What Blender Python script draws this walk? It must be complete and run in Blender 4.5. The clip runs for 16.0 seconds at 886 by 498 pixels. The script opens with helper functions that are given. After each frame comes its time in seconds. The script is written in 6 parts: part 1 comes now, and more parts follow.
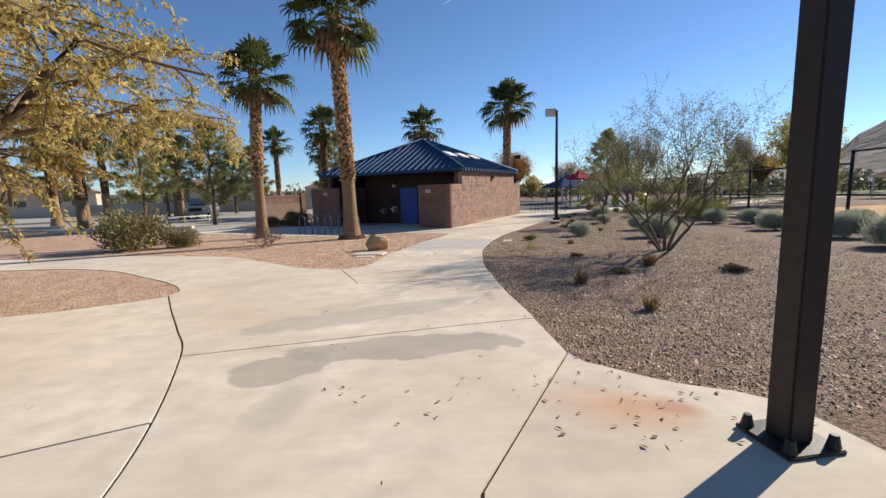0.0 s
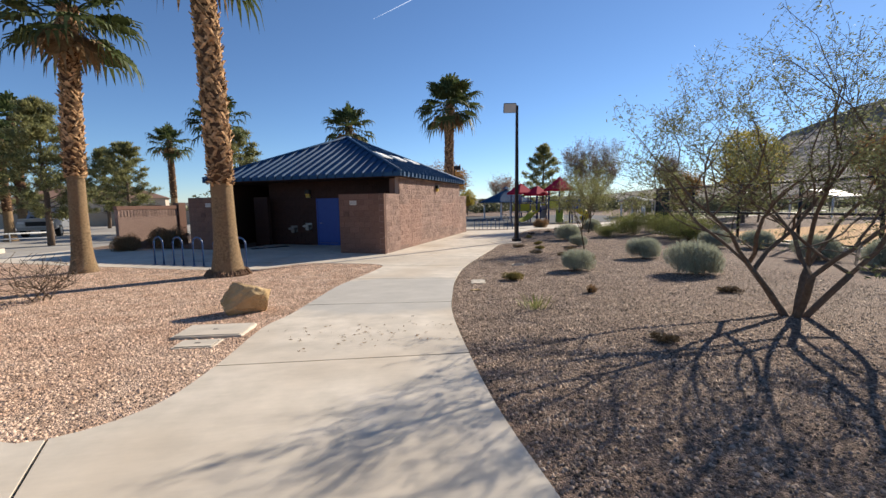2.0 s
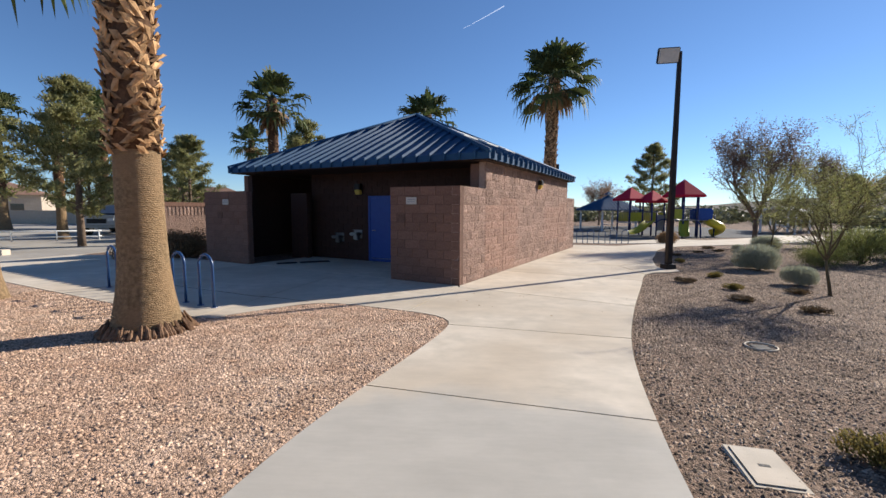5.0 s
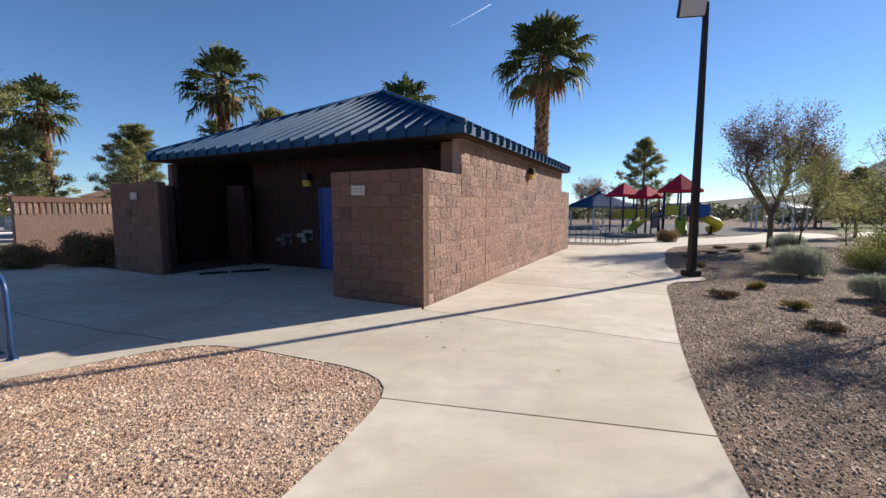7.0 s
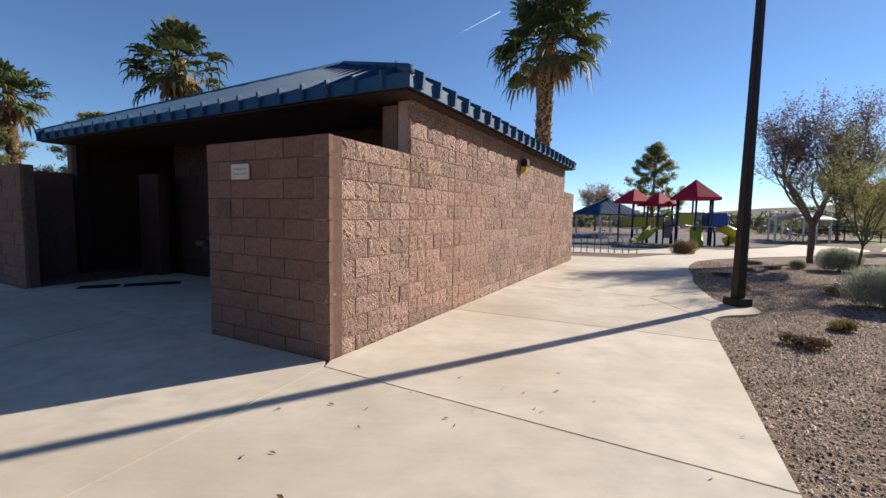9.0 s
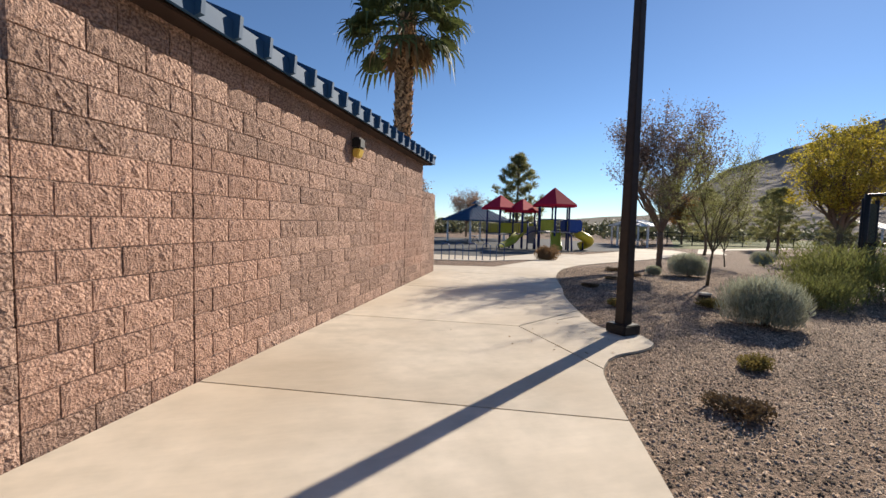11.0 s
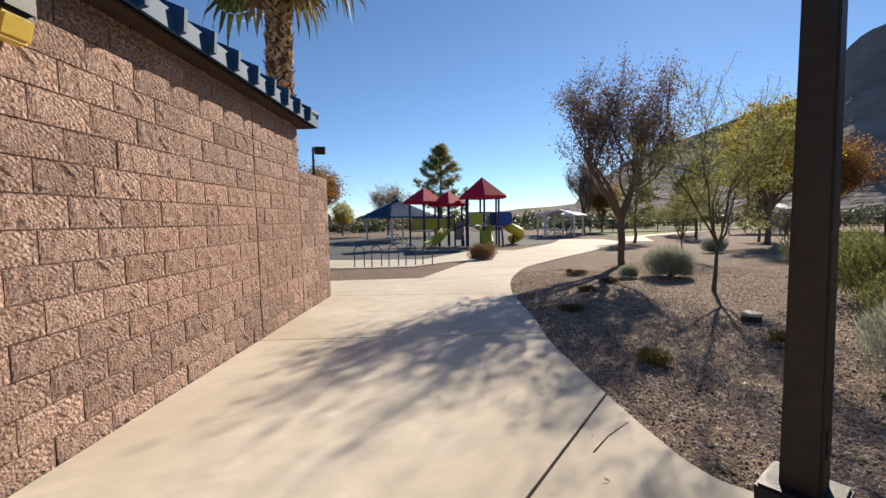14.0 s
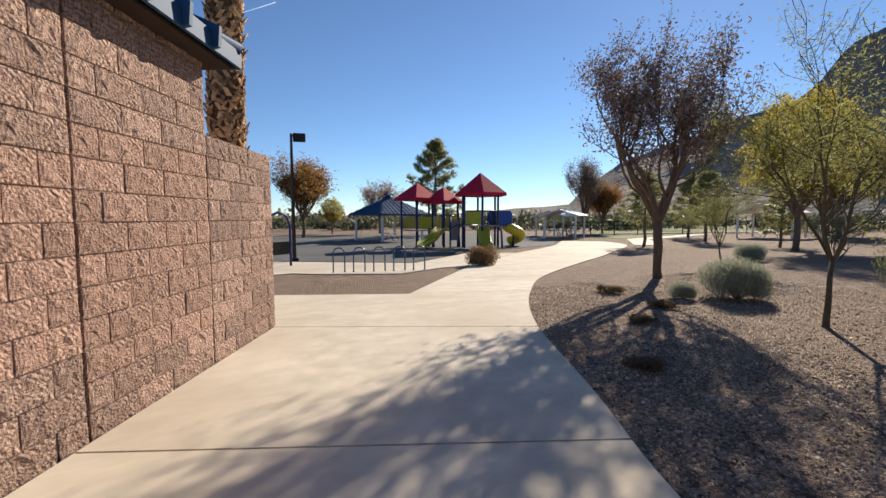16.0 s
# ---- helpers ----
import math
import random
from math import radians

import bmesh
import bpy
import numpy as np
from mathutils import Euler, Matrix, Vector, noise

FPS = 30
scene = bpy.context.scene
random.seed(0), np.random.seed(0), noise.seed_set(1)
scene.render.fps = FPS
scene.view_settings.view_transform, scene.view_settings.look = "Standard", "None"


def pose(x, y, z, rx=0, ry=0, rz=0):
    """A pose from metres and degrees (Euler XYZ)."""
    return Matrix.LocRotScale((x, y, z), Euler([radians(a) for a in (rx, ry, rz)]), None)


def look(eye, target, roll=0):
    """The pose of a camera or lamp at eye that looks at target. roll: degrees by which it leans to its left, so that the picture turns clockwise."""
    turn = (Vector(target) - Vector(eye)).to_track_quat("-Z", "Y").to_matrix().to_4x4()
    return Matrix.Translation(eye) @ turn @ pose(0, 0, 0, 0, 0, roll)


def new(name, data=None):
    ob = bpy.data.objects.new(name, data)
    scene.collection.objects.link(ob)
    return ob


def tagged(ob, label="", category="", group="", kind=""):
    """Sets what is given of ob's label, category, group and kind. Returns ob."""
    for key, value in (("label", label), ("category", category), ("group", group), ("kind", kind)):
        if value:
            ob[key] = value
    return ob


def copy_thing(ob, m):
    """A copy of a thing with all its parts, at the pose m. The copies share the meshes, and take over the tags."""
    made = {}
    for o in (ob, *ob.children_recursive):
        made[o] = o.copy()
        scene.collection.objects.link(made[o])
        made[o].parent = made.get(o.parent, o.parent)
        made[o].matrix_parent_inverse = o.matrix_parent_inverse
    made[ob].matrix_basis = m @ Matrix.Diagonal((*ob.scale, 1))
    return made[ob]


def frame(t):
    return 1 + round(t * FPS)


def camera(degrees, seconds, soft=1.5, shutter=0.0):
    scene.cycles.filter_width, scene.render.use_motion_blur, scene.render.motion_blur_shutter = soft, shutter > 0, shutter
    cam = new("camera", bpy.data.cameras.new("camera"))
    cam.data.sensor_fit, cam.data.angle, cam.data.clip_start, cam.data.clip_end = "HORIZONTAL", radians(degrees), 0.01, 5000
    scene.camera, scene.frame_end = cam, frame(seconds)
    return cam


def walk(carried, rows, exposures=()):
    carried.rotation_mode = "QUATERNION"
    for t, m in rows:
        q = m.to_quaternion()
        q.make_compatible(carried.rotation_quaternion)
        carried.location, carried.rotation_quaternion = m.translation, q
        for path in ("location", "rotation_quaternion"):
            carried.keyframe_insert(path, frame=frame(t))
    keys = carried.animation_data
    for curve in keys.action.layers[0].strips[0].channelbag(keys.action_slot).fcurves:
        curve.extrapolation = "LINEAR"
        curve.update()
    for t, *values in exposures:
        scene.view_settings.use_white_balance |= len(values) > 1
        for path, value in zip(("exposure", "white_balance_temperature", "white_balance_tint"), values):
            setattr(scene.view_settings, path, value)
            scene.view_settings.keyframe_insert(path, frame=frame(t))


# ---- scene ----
cam = camera(92.8, 16.0)
METRES, EYE, TILT, LEAN, TURN = 25.9, 1.42, 0.6, 0.0, 0.0
ROWS = [
    (0.0, 0.0, 0.0, 0.0, -0.28, -8.66, 1.82),
    (0.5, -0.0, 0.0517, -0.0018, 2.18, -9.89, 0.5),
    (1.0, 0.0006, 0.1027, -0.0029, -5.44, -6.32, 2.08),
    (1.5, -0.0007, 0.1571, -0.0044, -10.81, -7.12, 1.46),
    (2.0, -0.0003, 0.2128, -0.0058, -9.62, -6.94, 0.81),
    (2.5, 0.0003, 0.2674, -0.0068, -5.88, -6.17, -0.27),
    (3.0, 0.0028, 0.3186, -0.0083, -0.85, -5.05, -0.12),
    (3.5, 0.0051, 0.3683, -0.0107, 3.5, -4.94, 0.0),
    (4.0, 0.0053, 0.395, -0.0121, 4.03, -5.34, -0.17),
    (4.5, 0.0085, 0.4214, -0.0134, 2.78, -5.8, -0.34),
    (7.0, 0.0283, 0.5462, -0.0197, -0.08, -6.12, 0.01),
    (7.5, 0.0354, 0.5711, -0.0208, 1.57, -5.78, -0.29),
    (8.0, 0.0419, 0.5958, -0.0223, 2.62, -5.59, -0.51),
    (10.5, 0.0926, 0.7139, -0.0274, -10.13, -4.61, -2.02),
    (11.0, 0.1026, 0.7378, -0.0281, -15.72, -4.2, -1.68),
    (11.5, 0.1125, 0.7614, -0.0286, -20.41, -3.97, -0.86),
    (12.0, 0.1206, 0.7862, -0.0288, -23.53, -3.99, 0.2),
    (12.5, 0.1304, 0.8093, -0.0292, -25.04, -4.06, 1.0),
    (13.0, 0.1389, 0.8329, -0.0288, -25.56, -4.18, 1.43),
    (13.5, 0.1496, 0.8553, -0.0297, -25.73, -4.34, 1.32),
    (14.0, 0.1598, 0.8776, -0.0298, -26.11, -4.54, 0.79),
    (14.5, 0.1713, 0.899, -0.0302, -26.92, -4.73, 0.07),
    (15.0, 0.1808, 0.9203, -0.0298, -27.61, -4.78, -0.42),
    (15.5, 0.1908, 0.9411, -0.0303, -27.67, -4.81, -0.49),
    (16.0, 0.2002, 0.9623, -0.0304, -26.91, -4.76, -0.13),
]
walk(cam, [(t, pose(0, 0, EYE, TILT, LEAN, TURN) @ pose(METRES * x, METRES * y, METRES * z, 90 + pitch, roll, yaw)) for t, x, y, z, yaw, pitch, roll in ROWS],
     [(0.0, 0.62, 6430, 10), (2.5, 0.6, 6430, 10), (4.5, 0.57, 6230, 10), (7.5, 0.62, 6230, 10), (10.5, 0.59, 6620, 10), (12.5, 0.57, 6700, 9), (14.5, 0.62, 6740, 9), (16.0, 0.62, 6750, 9)])


# ---------- world, sun ----------
SUN_AZ, SUN_EL = radians(57.0), radians(27.0)
world = bpy.data.worlds.new("sky")
scene.world = world
world.use_nodes = True
wn = world.node_tree
sky = wn.nodes.new("ShaderNodeTexSky")
sky.sky_type = 'NISHITA'
sky.sun_disc = False
sky.sun_elevation, sky.sun_rotation = SUN_EL, SUN_AZ
sky.air_density, sky.dust_density, sky.ozone_density, sky.altitude = 1.0, 0.1, 5.5, 1800
bg = wn.nodes["Background"]
bg.inputs["Strength"].default_value = 0.087
wn.links.new(sky.outputs[0], bg.inputs[0])
sun_data = bpy.data.lights.new("sun", 'SUN')
sun_data.energy, sun_data.angle, sun_data.color = 5.0, radians(0.55), (1.0, 0.9, 0.76)
sun = new("sun", sun_data)
sun_dir = Vector((math.sin(SUN_AZ) * math.cos(SUN_EL), math.cos(SUN_AZ) * math.cos(SUN_EL), math.sin(SUN_EL)))
sun.matrix_world = look(sun_dir * 60, (0, 0, 0))


# ---------- materials ----------
def mat(name, c1, c2, scale=8.0, rough=0.8, bump=0.3, bump_scale=60.0, metal=0.0, c3=None, big=0.6, spread=0.0, dist=0.01,
        detail=6.0, spec=0.3, translucent=0.0, island=False, hard=False):
    """A two-scale mottled surface: c1 and c2 mixed by a fine noise, c3 by a broad one, spread by object or piece."""
    m = bpy.data.materials.new(name)
    m.use_nodes = True
    nt = m.node_tree
    b = nt.nodes["Principled BSDF"]
    b.inputs["Roughness"].default_value, b.inputs["Metallic"].default_value = rough, metal
    b.inputs["Specular IOR Level"].default_value = spec
    tc = nt.nodes.new("ShaderNodeTexCoord")
    n1 = nt.nodes.new("ShaderNodeTexNoise")
    n1.inputs["Scale"].default_value, n1.inputs["Detail"].default_value = scale, detail
    nt.links.new(tc.outputs["Object"], n1.inputs["Vector"])
    ramp = nt.nodes.new("ShaderNodeValToRGB")
    ramp.color_ramp.elements[0].position, ramp.color_ramp.elements[1].position = (0.40 if hard else 0.32), (0.60 if hard else 0.68)
    ramp.color_ramp.elements[0].color, ramp.color_ramp.elements[1].color = (*c1, 1), (*c2, 1)
    nt.links.new(n1.outputs["Fac"], ramp.inputs["Fac"])
    col = ramp.outputs["Color"]
    if c3:
        n2 = nt.nodes.new("ShaderNodeTexNoise")
        n2.inputs["Scale"].default_value, n2.inputs["Detail"].default_value = big, 4
        nt.links.new(tc.outputs["Object"], n2.inputs["Vector"])
        r2 = nt.nodes.new("ShaderNodeMapRange")
        r2.inputs["From Min"].default_value, r2.inputs["From Max"].default_value = 0.42, 0.68
        r2.inputs["To Max"].default_value = 0.45 if hard else 1.0
        nt.links.new(n2.outputs["Fac"], r2.inputs["Value"])
        mx = nt.nodes.new("ShaderNodeMix")
        mx.data_type = 'RGBA'
        nt.links.new(r2.outputs[0], mx.inputs[0])
        nt.links.new(col, mx.inputs[6])
        mx.inputs[7].default_value = (*c3, 1)
        col = mx.outputs[2]
    if spread:
        if island:
            rnd = nt.nodes.new("ShaderNodeNewGeometry").outputs["Random Per Island"]
        else:
            rnd = nt.nodes.new("ShaderNodeObjectInfo").outputs["Random"]
        hs = nt.nodes.new("ShaderNodeHueSaturation")
        mr = nt.nodes.new("ShaderNodeMapRange")
        mr.inputs["To Min"].default_value, mr.inputs["To Max"].default_value = 1 - spread, 1 + spread
        nt.links.new(rnd, mr.inputs["Value"])
        nt.links.new(mr.outputs[0], hs.inputs["Value"])
        nt.links.new(col, hs.inputs["Color"])
        col = hs.outputs[0]
    nt.links.new(col, b.inputs["Base Color"])
    if bump:
        n3 = nt.nodes.new("ShaderNodeTexNoise")
        n3.inputs["Scale"].default_value, n3.inputs["Detail"].default_value = bump_scale, 5
        nt.links.new(tc.outputs["Object"], n3.inputs["Vector"])
        bp = nt.nodes.new("ShaderNodeBump")
        bp.inputs["Strength"].default_value, bp.inputs["Distance"].default_value = bump, dist
        nt.links.new(n3.outputs["Fac"], bp.inputs["Height"])
        nt.links.new(bp.outputs[0], b.inputs["Normal"])
    if translucent:
        tr = nt.nodes.new("ShaderNodeBsdfTranslucent")
        nt.links.new(col, tr.inputs["Color"])
        ms = nt.nodes.new("ShaderNodeMixShader")
        ms.inputs[0].default_value = translucent
        nt.links.new(b.outputs[0], ms.inputs[1])
        nt.links.new(tr.outputs[0], ms.inputs[2])
        nt.links.new(ms.outputs[0], nt.nodes["Material Output"].inputs["Surface"])
    return m


def gravel_mat(name, lo, hi, tone, size):
    """Crushed stone: cells of varied tone, each with its own relief."""
    m = mat(name, lo, hi, 3.0, 0.95, 0.0, c3=tone, big=0.35)
    nt = m.node_tree
    b = nt.nodes["Principled BSDF"]
    base = b.inputs["Base Color"].links[0].from_socket
    tc = nt.nodes.new("ShaderNodeTexCoord")
    v = nt.nodes.new("ShaderNodeTexVoronoi")
    v.inputs["Scale"].default_value = size
    v2 = nt.nodes.new("ShaderNodeTexVoronoi")
    v2.inputs["Scale"].default_value = size * 2.3
    for q in (v, v2):
        nt.links.new(tc.outputs["Object"], q.inputs["Vector"])
    sep = nt.nodes.new("ShaderNodeSeparateColor")
    nt.links.new(v.outputs["Color"], sep.inputs[0])
    mr = nt.nodes.new("ShaderNodeMapRange")
    mr.inputs["To Min"].default_value, mr.inputs["To Max"].default_value = 0.4, 1.65
    nt.links.new(sep.outputs[0], mr.inputs["Value"])
    hs = nt.nodes.new("ShaderNodeHueSaturation")
    nt.links.new(mr.outputs[0], hs.inputs["Value"])
    nt.links.new(base, hs.inputs["Color"])
    nt.links.new(hs.outputs[0], b.inputs["Base Color"])
    add = nt.nodes.new("ShaderNodeMath")
    add.operation = 'ADD'
    nt.links.new(v.outputs["Distance"], add.inputs[0])
    nt.links.new(v2.outputs["Distance"], add.inputs[1])
    bp = nt.nodes.new("ShaderNodeBump")
    bp.invert = True
    bp.inputs["Strength"].default_value, bp.inputs["Distance"].default_value = 0.6, 0.018
    nt.links.new(add.outputs[0], bp.inputs["Height"])
    nt.links.new(bp.outputs[0], b.inputs["Normal"])
    return m


M = {
    "gravel_tan": gravel_mat("gravel_tan", (0.45, 0.295, 0.20), (0.56, 0.395, 0.285), (0.49, 0.31, 0.21), 60),
    "gravel_grey": gravel_mat("gravel_grey", (0.165, 0.111, 0.079), (0.245, 0.172, 0.124), (0.195, 0.128, 0.09), 44),
    "stones_tan": mat("stones_tan", (0.43, 0.275, 0.185), (0.61, 0.44, 0.325), 3, 0.9, 0.2, 80, spread=0.7, island=True),
    "stones_grey": mat("stones_grey", (0.25, 0.178, 0.128), (0.41, 0.312, 0.236), 3, 0.9, 0.2, 80, spread=0.85, island=True),
    "concrete": mat("concrete", (0.555, 0.49, 0.397), (0.685, 0.603, 0.495), 4, 0.85, 0.25, 260, c3=(0.533, 0.45, 0.348), big=0.5, dist=0.004, spread=0.07, detail=14),
    "joint": mat("joint", (0.10, 0.085, 0.07), (0.16, 0.13, 0.1), 20, 0.95, 0.2),
    "asphalt": mat("asphalt", (0.06, 0.062, 0.066), (0.09, 0.09, 0.092), 30, 0.9, 0.4, 150, c3=(0.11, 0.11, 0.108), big=0.3),
    "parking": mat("parking", (0.36, 0.33, 0.29), (0.43, 0.4, 0.35), 3, 0.9, 0.2, 100, c3=(0.3, 0.27, 0.24), big=0.2),
    "infield": mat("infield", (0.50, 0.27, 0.09), (0.56, 0.32, 0.12), 2, 0.95, 0.3, 60, c3=(0.46, 0.26, 0.1), big=0.15),
    "grass": mat("grass", (0.075, 0.11, 0.03), (0.13, 0.16, 0.05), 6, 0.95, 0.6, 40, c3=(0.2, 0.19, 0.08), big=0.1),
    "block": mat("block", (0.2, 0.122, 0.096), (0.48, 0.328, 0.26), 48, 0.95, 1.0, 44, c3=(0.36, 0.25, 0.196), big=1.7, spread=0.22, dist=0.034, hard=True, detail=9),
    "block_painted": mat("block_painted", (0.24, 0.14, 0.106), (0.47, 0.305, 0.236), 48, 0.95, 1.0, 44, c3=(0.4, 0.25, 0.19), big=1.7, spread=0.14, dist=0.032, hard=True, detail=9),
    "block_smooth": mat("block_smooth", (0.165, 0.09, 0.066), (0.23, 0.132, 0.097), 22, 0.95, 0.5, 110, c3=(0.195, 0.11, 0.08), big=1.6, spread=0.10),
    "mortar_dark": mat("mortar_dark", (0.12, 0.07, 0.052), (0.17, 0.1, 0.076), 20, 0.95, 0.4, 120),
    "mortar": mat("mortar", (0.36, 0.25, 0.2), (0.46, 0.33, 0.26), 20, 0.95, 0.4, 120),
    "roof_blue": mat("roof_blue", (0.015, 0.062, 0.145), (0.02, 0.075, 0.165), 3, 0.62, 0.05, 40, c3=(0.028, 0.085, 0.17), big=0.8, spec=0.2),
    # brown lowered so that the shade under the roof is in the colour
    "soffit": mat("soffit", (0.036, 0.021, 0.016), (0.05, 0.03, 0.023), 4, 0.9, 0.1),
    "door_blue": mat("door_blue", (0.01, 0.05, 0.26), (0.012, 0.058, 0.29), 6, 0.45, 0.05, 90, spec=0.4),
    # darker copy of the block brown: the recess's shade is in this colour
    "shaded_brown": mat("shaded_brown", (0.042, 0.02, 0.0145), (0.058, 0.028, 0.021), 12, 0.8, 0.3, 90, c3=(0.048, 0.023, 0.017), big=1.2, spread=0.1),
    "steel": mat("steel", (0.24, 0.24, 0.24), (0.32, 0.32, 0.32), 20, 0.42, 0.05, metal=1.0),
    "post_brown": mat("post_brown", (0.022, 0.016, 0.013), (0.038, 0.028, 0.022), 14, 0.5, 0.15, 120, c3=(0.03, 0.024, 0.022), big=2.5),
    "black": mat("black", (0.012, 0.012, 0.013), (0.02, 0.02, 0.021), 20, 0.5, 0.1),
    "rack_blue": mat("rack_blue", (0.02, 0.06, 0.17), (0.026, 0.075, 0.2), 12, 0.35, 0.05, spec=0.5),
    "white": mat("white", (0.7, 0.7, 0.68), (0.8, 0.8, 0.78), 5, 0.6, 0.05),
    "sign": mat("sign", (0.5, 0.46, 0.4), (0.56, 0.52, 0.46), 12, 0.5, 0.05),
    "lens_yellow": mat("lens_yellow", (0.75, 0.55, 0.12), (0.85, 0.64, 0.16), 14, 0.3, 0.1, 60, translucent=0.3),
    "lens_grey": mat("lens_grey", (0.5, 0.5, 0.48), (0.58, 0.58, 0.56), 14, 0.3, 0.1, 60),
    "rock": mat("rock", (0.42, 0.27, 0.12), (0.62, 0.45, 0.24), 5, 0.9, 0.9, 22, c3=(0.42, 0.27, 0.14), big=2.4, dist=0.03),
    "bark_palm": mat("bark_palm", (0.17, 0.115, 0.062), (0.35, 0.245, 0.138), 20, 0.95, 0.8, 40, c3=(0.3, 0.195, 0.105), big=1.6),
    "boot": mat("boot", (0.27, 0.15, 0.07), (0.56, 0.36, 0.19), 12, 0.95, 0.5, 60, spread=0.6, island=True),
    "root": mat("root", (0.13, 0.075, 0.045), (0.27, 0.165, 0.1), 24, 0.95, 0.7, 50),
    "fibre": mat("fibre", (0.07, 0.036, 0.02), (0.14, 0.078, 0.042), 24, 0.95, 0.7, 50),
    "frond": mat("frond", (0.05, 0.072, 0.024), (0.12, 0.145, 0.05), 9, 0.65, 0.0, spread=0.4, island=True, translucent=0.28),
    "frond_dead": mat("frond_dead", (0.24, 0.16, 0.085), (0.36, 0.26, 0.15), 9, 0.9, 0.0, spread=0.3, island=True, translucent=0.2),
    "bark": mat("bark", (0.10, 0.07, 0.05), (0.19, 0.14, 0.10), 20, 0.95, 0.7, 50, c3=(0.15, 0.105, 0.075), big=3),
    "bark_green": mat("bark_green", (0.085, 0.07, 0.04), (0.15, 0.115, 0.065), 20, 0.9, 0.5, 50),
}


def ringed(material, spacing, strength):
    """Adds fine level rings to a trunk's relief and tone."""
    nt = material.node_tree
    b = nt.nodes["Principled BSDF"]
    tc = nt.nodes.new("ShaderNodeTexCoord")
    wv = nt.nodes.new("ShaderNodeTexWave")
    wv.wave_type, wv.bands_direction = 'BANDS', 'Z'
    wv.inputs["Scale"].default_value, wv.inputs["Distortion"].default_value, wv.inputs["Detail"].default_value = spacing, 9.0, 4
    wv.inputs["Detail Scale"].default_value = 2.5
    nt.links.new(tc.outputs["Object"], wv.inputs["Vector"])
    bp = nt.nodes.new("ShaderNodeBump")
    bp.inputs["Strength"].default_value, bp.inputs["Distance"].default_value = strength, 0.012
    nt.links.new(wv.outputs["Fac"], bp.inputs["Height"])
    nt.links.new(b.inputs["Normal"].links[0].from_socket, bp.inputs["Normal"])
    nt.links.new(bp.outputs[0], b.inputs["Normal"])


ringed(M["bark_palm"], 13.0, 0.7)


def leaf_mat(name, c1, c2, translucent=0.4, spread=0.45):
    return mat(name, c1, c2, 3, 0.6, 0.0, spread=spread, island=True, translucent=translucent)


M["leaf_pine"] = leaf_mat("leaf_pine", (0.21, 0.22, 0.09), (0.33, 0.315, 0.14), 0.5)
M["leaf_mesquite"] = leaf_mat("leaf_mesquite", (0.15, 0.17, 0.075), (0.23, 0.235, 0.11))
M["leaf_verde"] = leaf_mat("leaf_verde", (0.23, 0.245, 0.085), (0.34, 0.33, 0.13), 0.5)
M["leaf_plum"] = leaf_mat("leaf_plum", (0.17, 0.125, 0.108), (0.26, 0.195, 0.16))
M["leaf_yellow"] = leaf_mat("leaf_yellow", (0.40, 0.30, 0.08), (0.52, 0.42, 0.16), 0.5, 0.35)
M["leaf_gold"] = leaf_mat("leaf_gold", (0.32, 0.29, 0.05), (0.52, 0.40, 0.055), 0.55)
M["leaf_orange"] = leaf_mat("leaf_orange", (0.26, 0.13, 0.035), (0.34, 0.18, 0.05), 0.45)
M["leaf_pink"] = leaf_mat("leaf_pink", (0.30, 0.20, 0.15), (0.4, 0.28, 0.21), 0.4)
M["leaf_sage"] = leaf_mat("leaf_sage", (0.33, 0.345, 0.25), (0.45, 0.46, 0.35), 0.3, 0.3)
M["leaf_broom"] = leaf_mat("leaf_broom", (0.14, 0.16, 0.045), (0.24, 0.24, 0.085), 0.35)
M["leaf_olive"] = leaf_mat("leaf_olive", (0.18, 0.16, 0.07), (0.28, 0.24, 0.11), 0.3)
M["bark_dark"] = mat("bark_dark", (0.06, 0.042, 0.03), (0.11, 0.075, 0.05), 20, 0.95, 0.5, 50)
M["leaf_dead"] = leaf_mat("leaf_dead", (0.11, 0.075, 0.042), (0.19, 0.135, 0.075), 0.2)
M["leaf_dry"] = leaf_mat("leaf_dry", (0.2, 0.125, 0.065), (0.33, 0.21, 0.11), 0.3)
M["leaf_tuft"] = leaf_mat("leaf_tuft", (0.17, 0.15, 0.045), (0.32, 0.24, 0.08), 0.3)
M["leaf_far"] = leaf_mat("leaf_far", (0.12, 0.13, 0.07), (0.19, 0.185, 0.1), 0.2)
M["mountain"] = mat("mountain", (0.17, 0.145, 0.13), (0.28, 0.235, 0.205), 0.05, 1.0, 0.9, 0.12, c3=(0.15, 0.13, 0.118), big=0.012, dist=4.0)
M["hill"] = mat("hill", (0.1, 0.085, 0.065), (0.14, 0.115, 0.09), 0.03, 1.0, 0.0, c3=(0.08, 0.075, 0.055), big=0.01)
M["red_roof"] = mat("red_roof", (0.44, 0.012, 0.04), (0.5, 0.018, 0.05), 5, 0.75, 0.05, spec=0.15)
M["yellow"] = mat("yellow", (0.62, 0.50, 0.03), (0.7, 0.56, 0.04), 5, 0.35, 0.03, spec=0.5)
M["lime"] = mat("lime", (0.40, 0.40, 0.04), (0.47, 0.46, 0.06), 5, 0.4, 0.03)
M["play_blue"] = mat("play_blue", (0.012, 0.025, 0.12), (0.015, 0.03, 0.14), 6, 0.4, 0.03)
M["slide_blue"] = mat("slide_blue", (0.015, 0.07, 0.32), (0.02, 0.08, 0.36), 6, 0.4, 0.03)
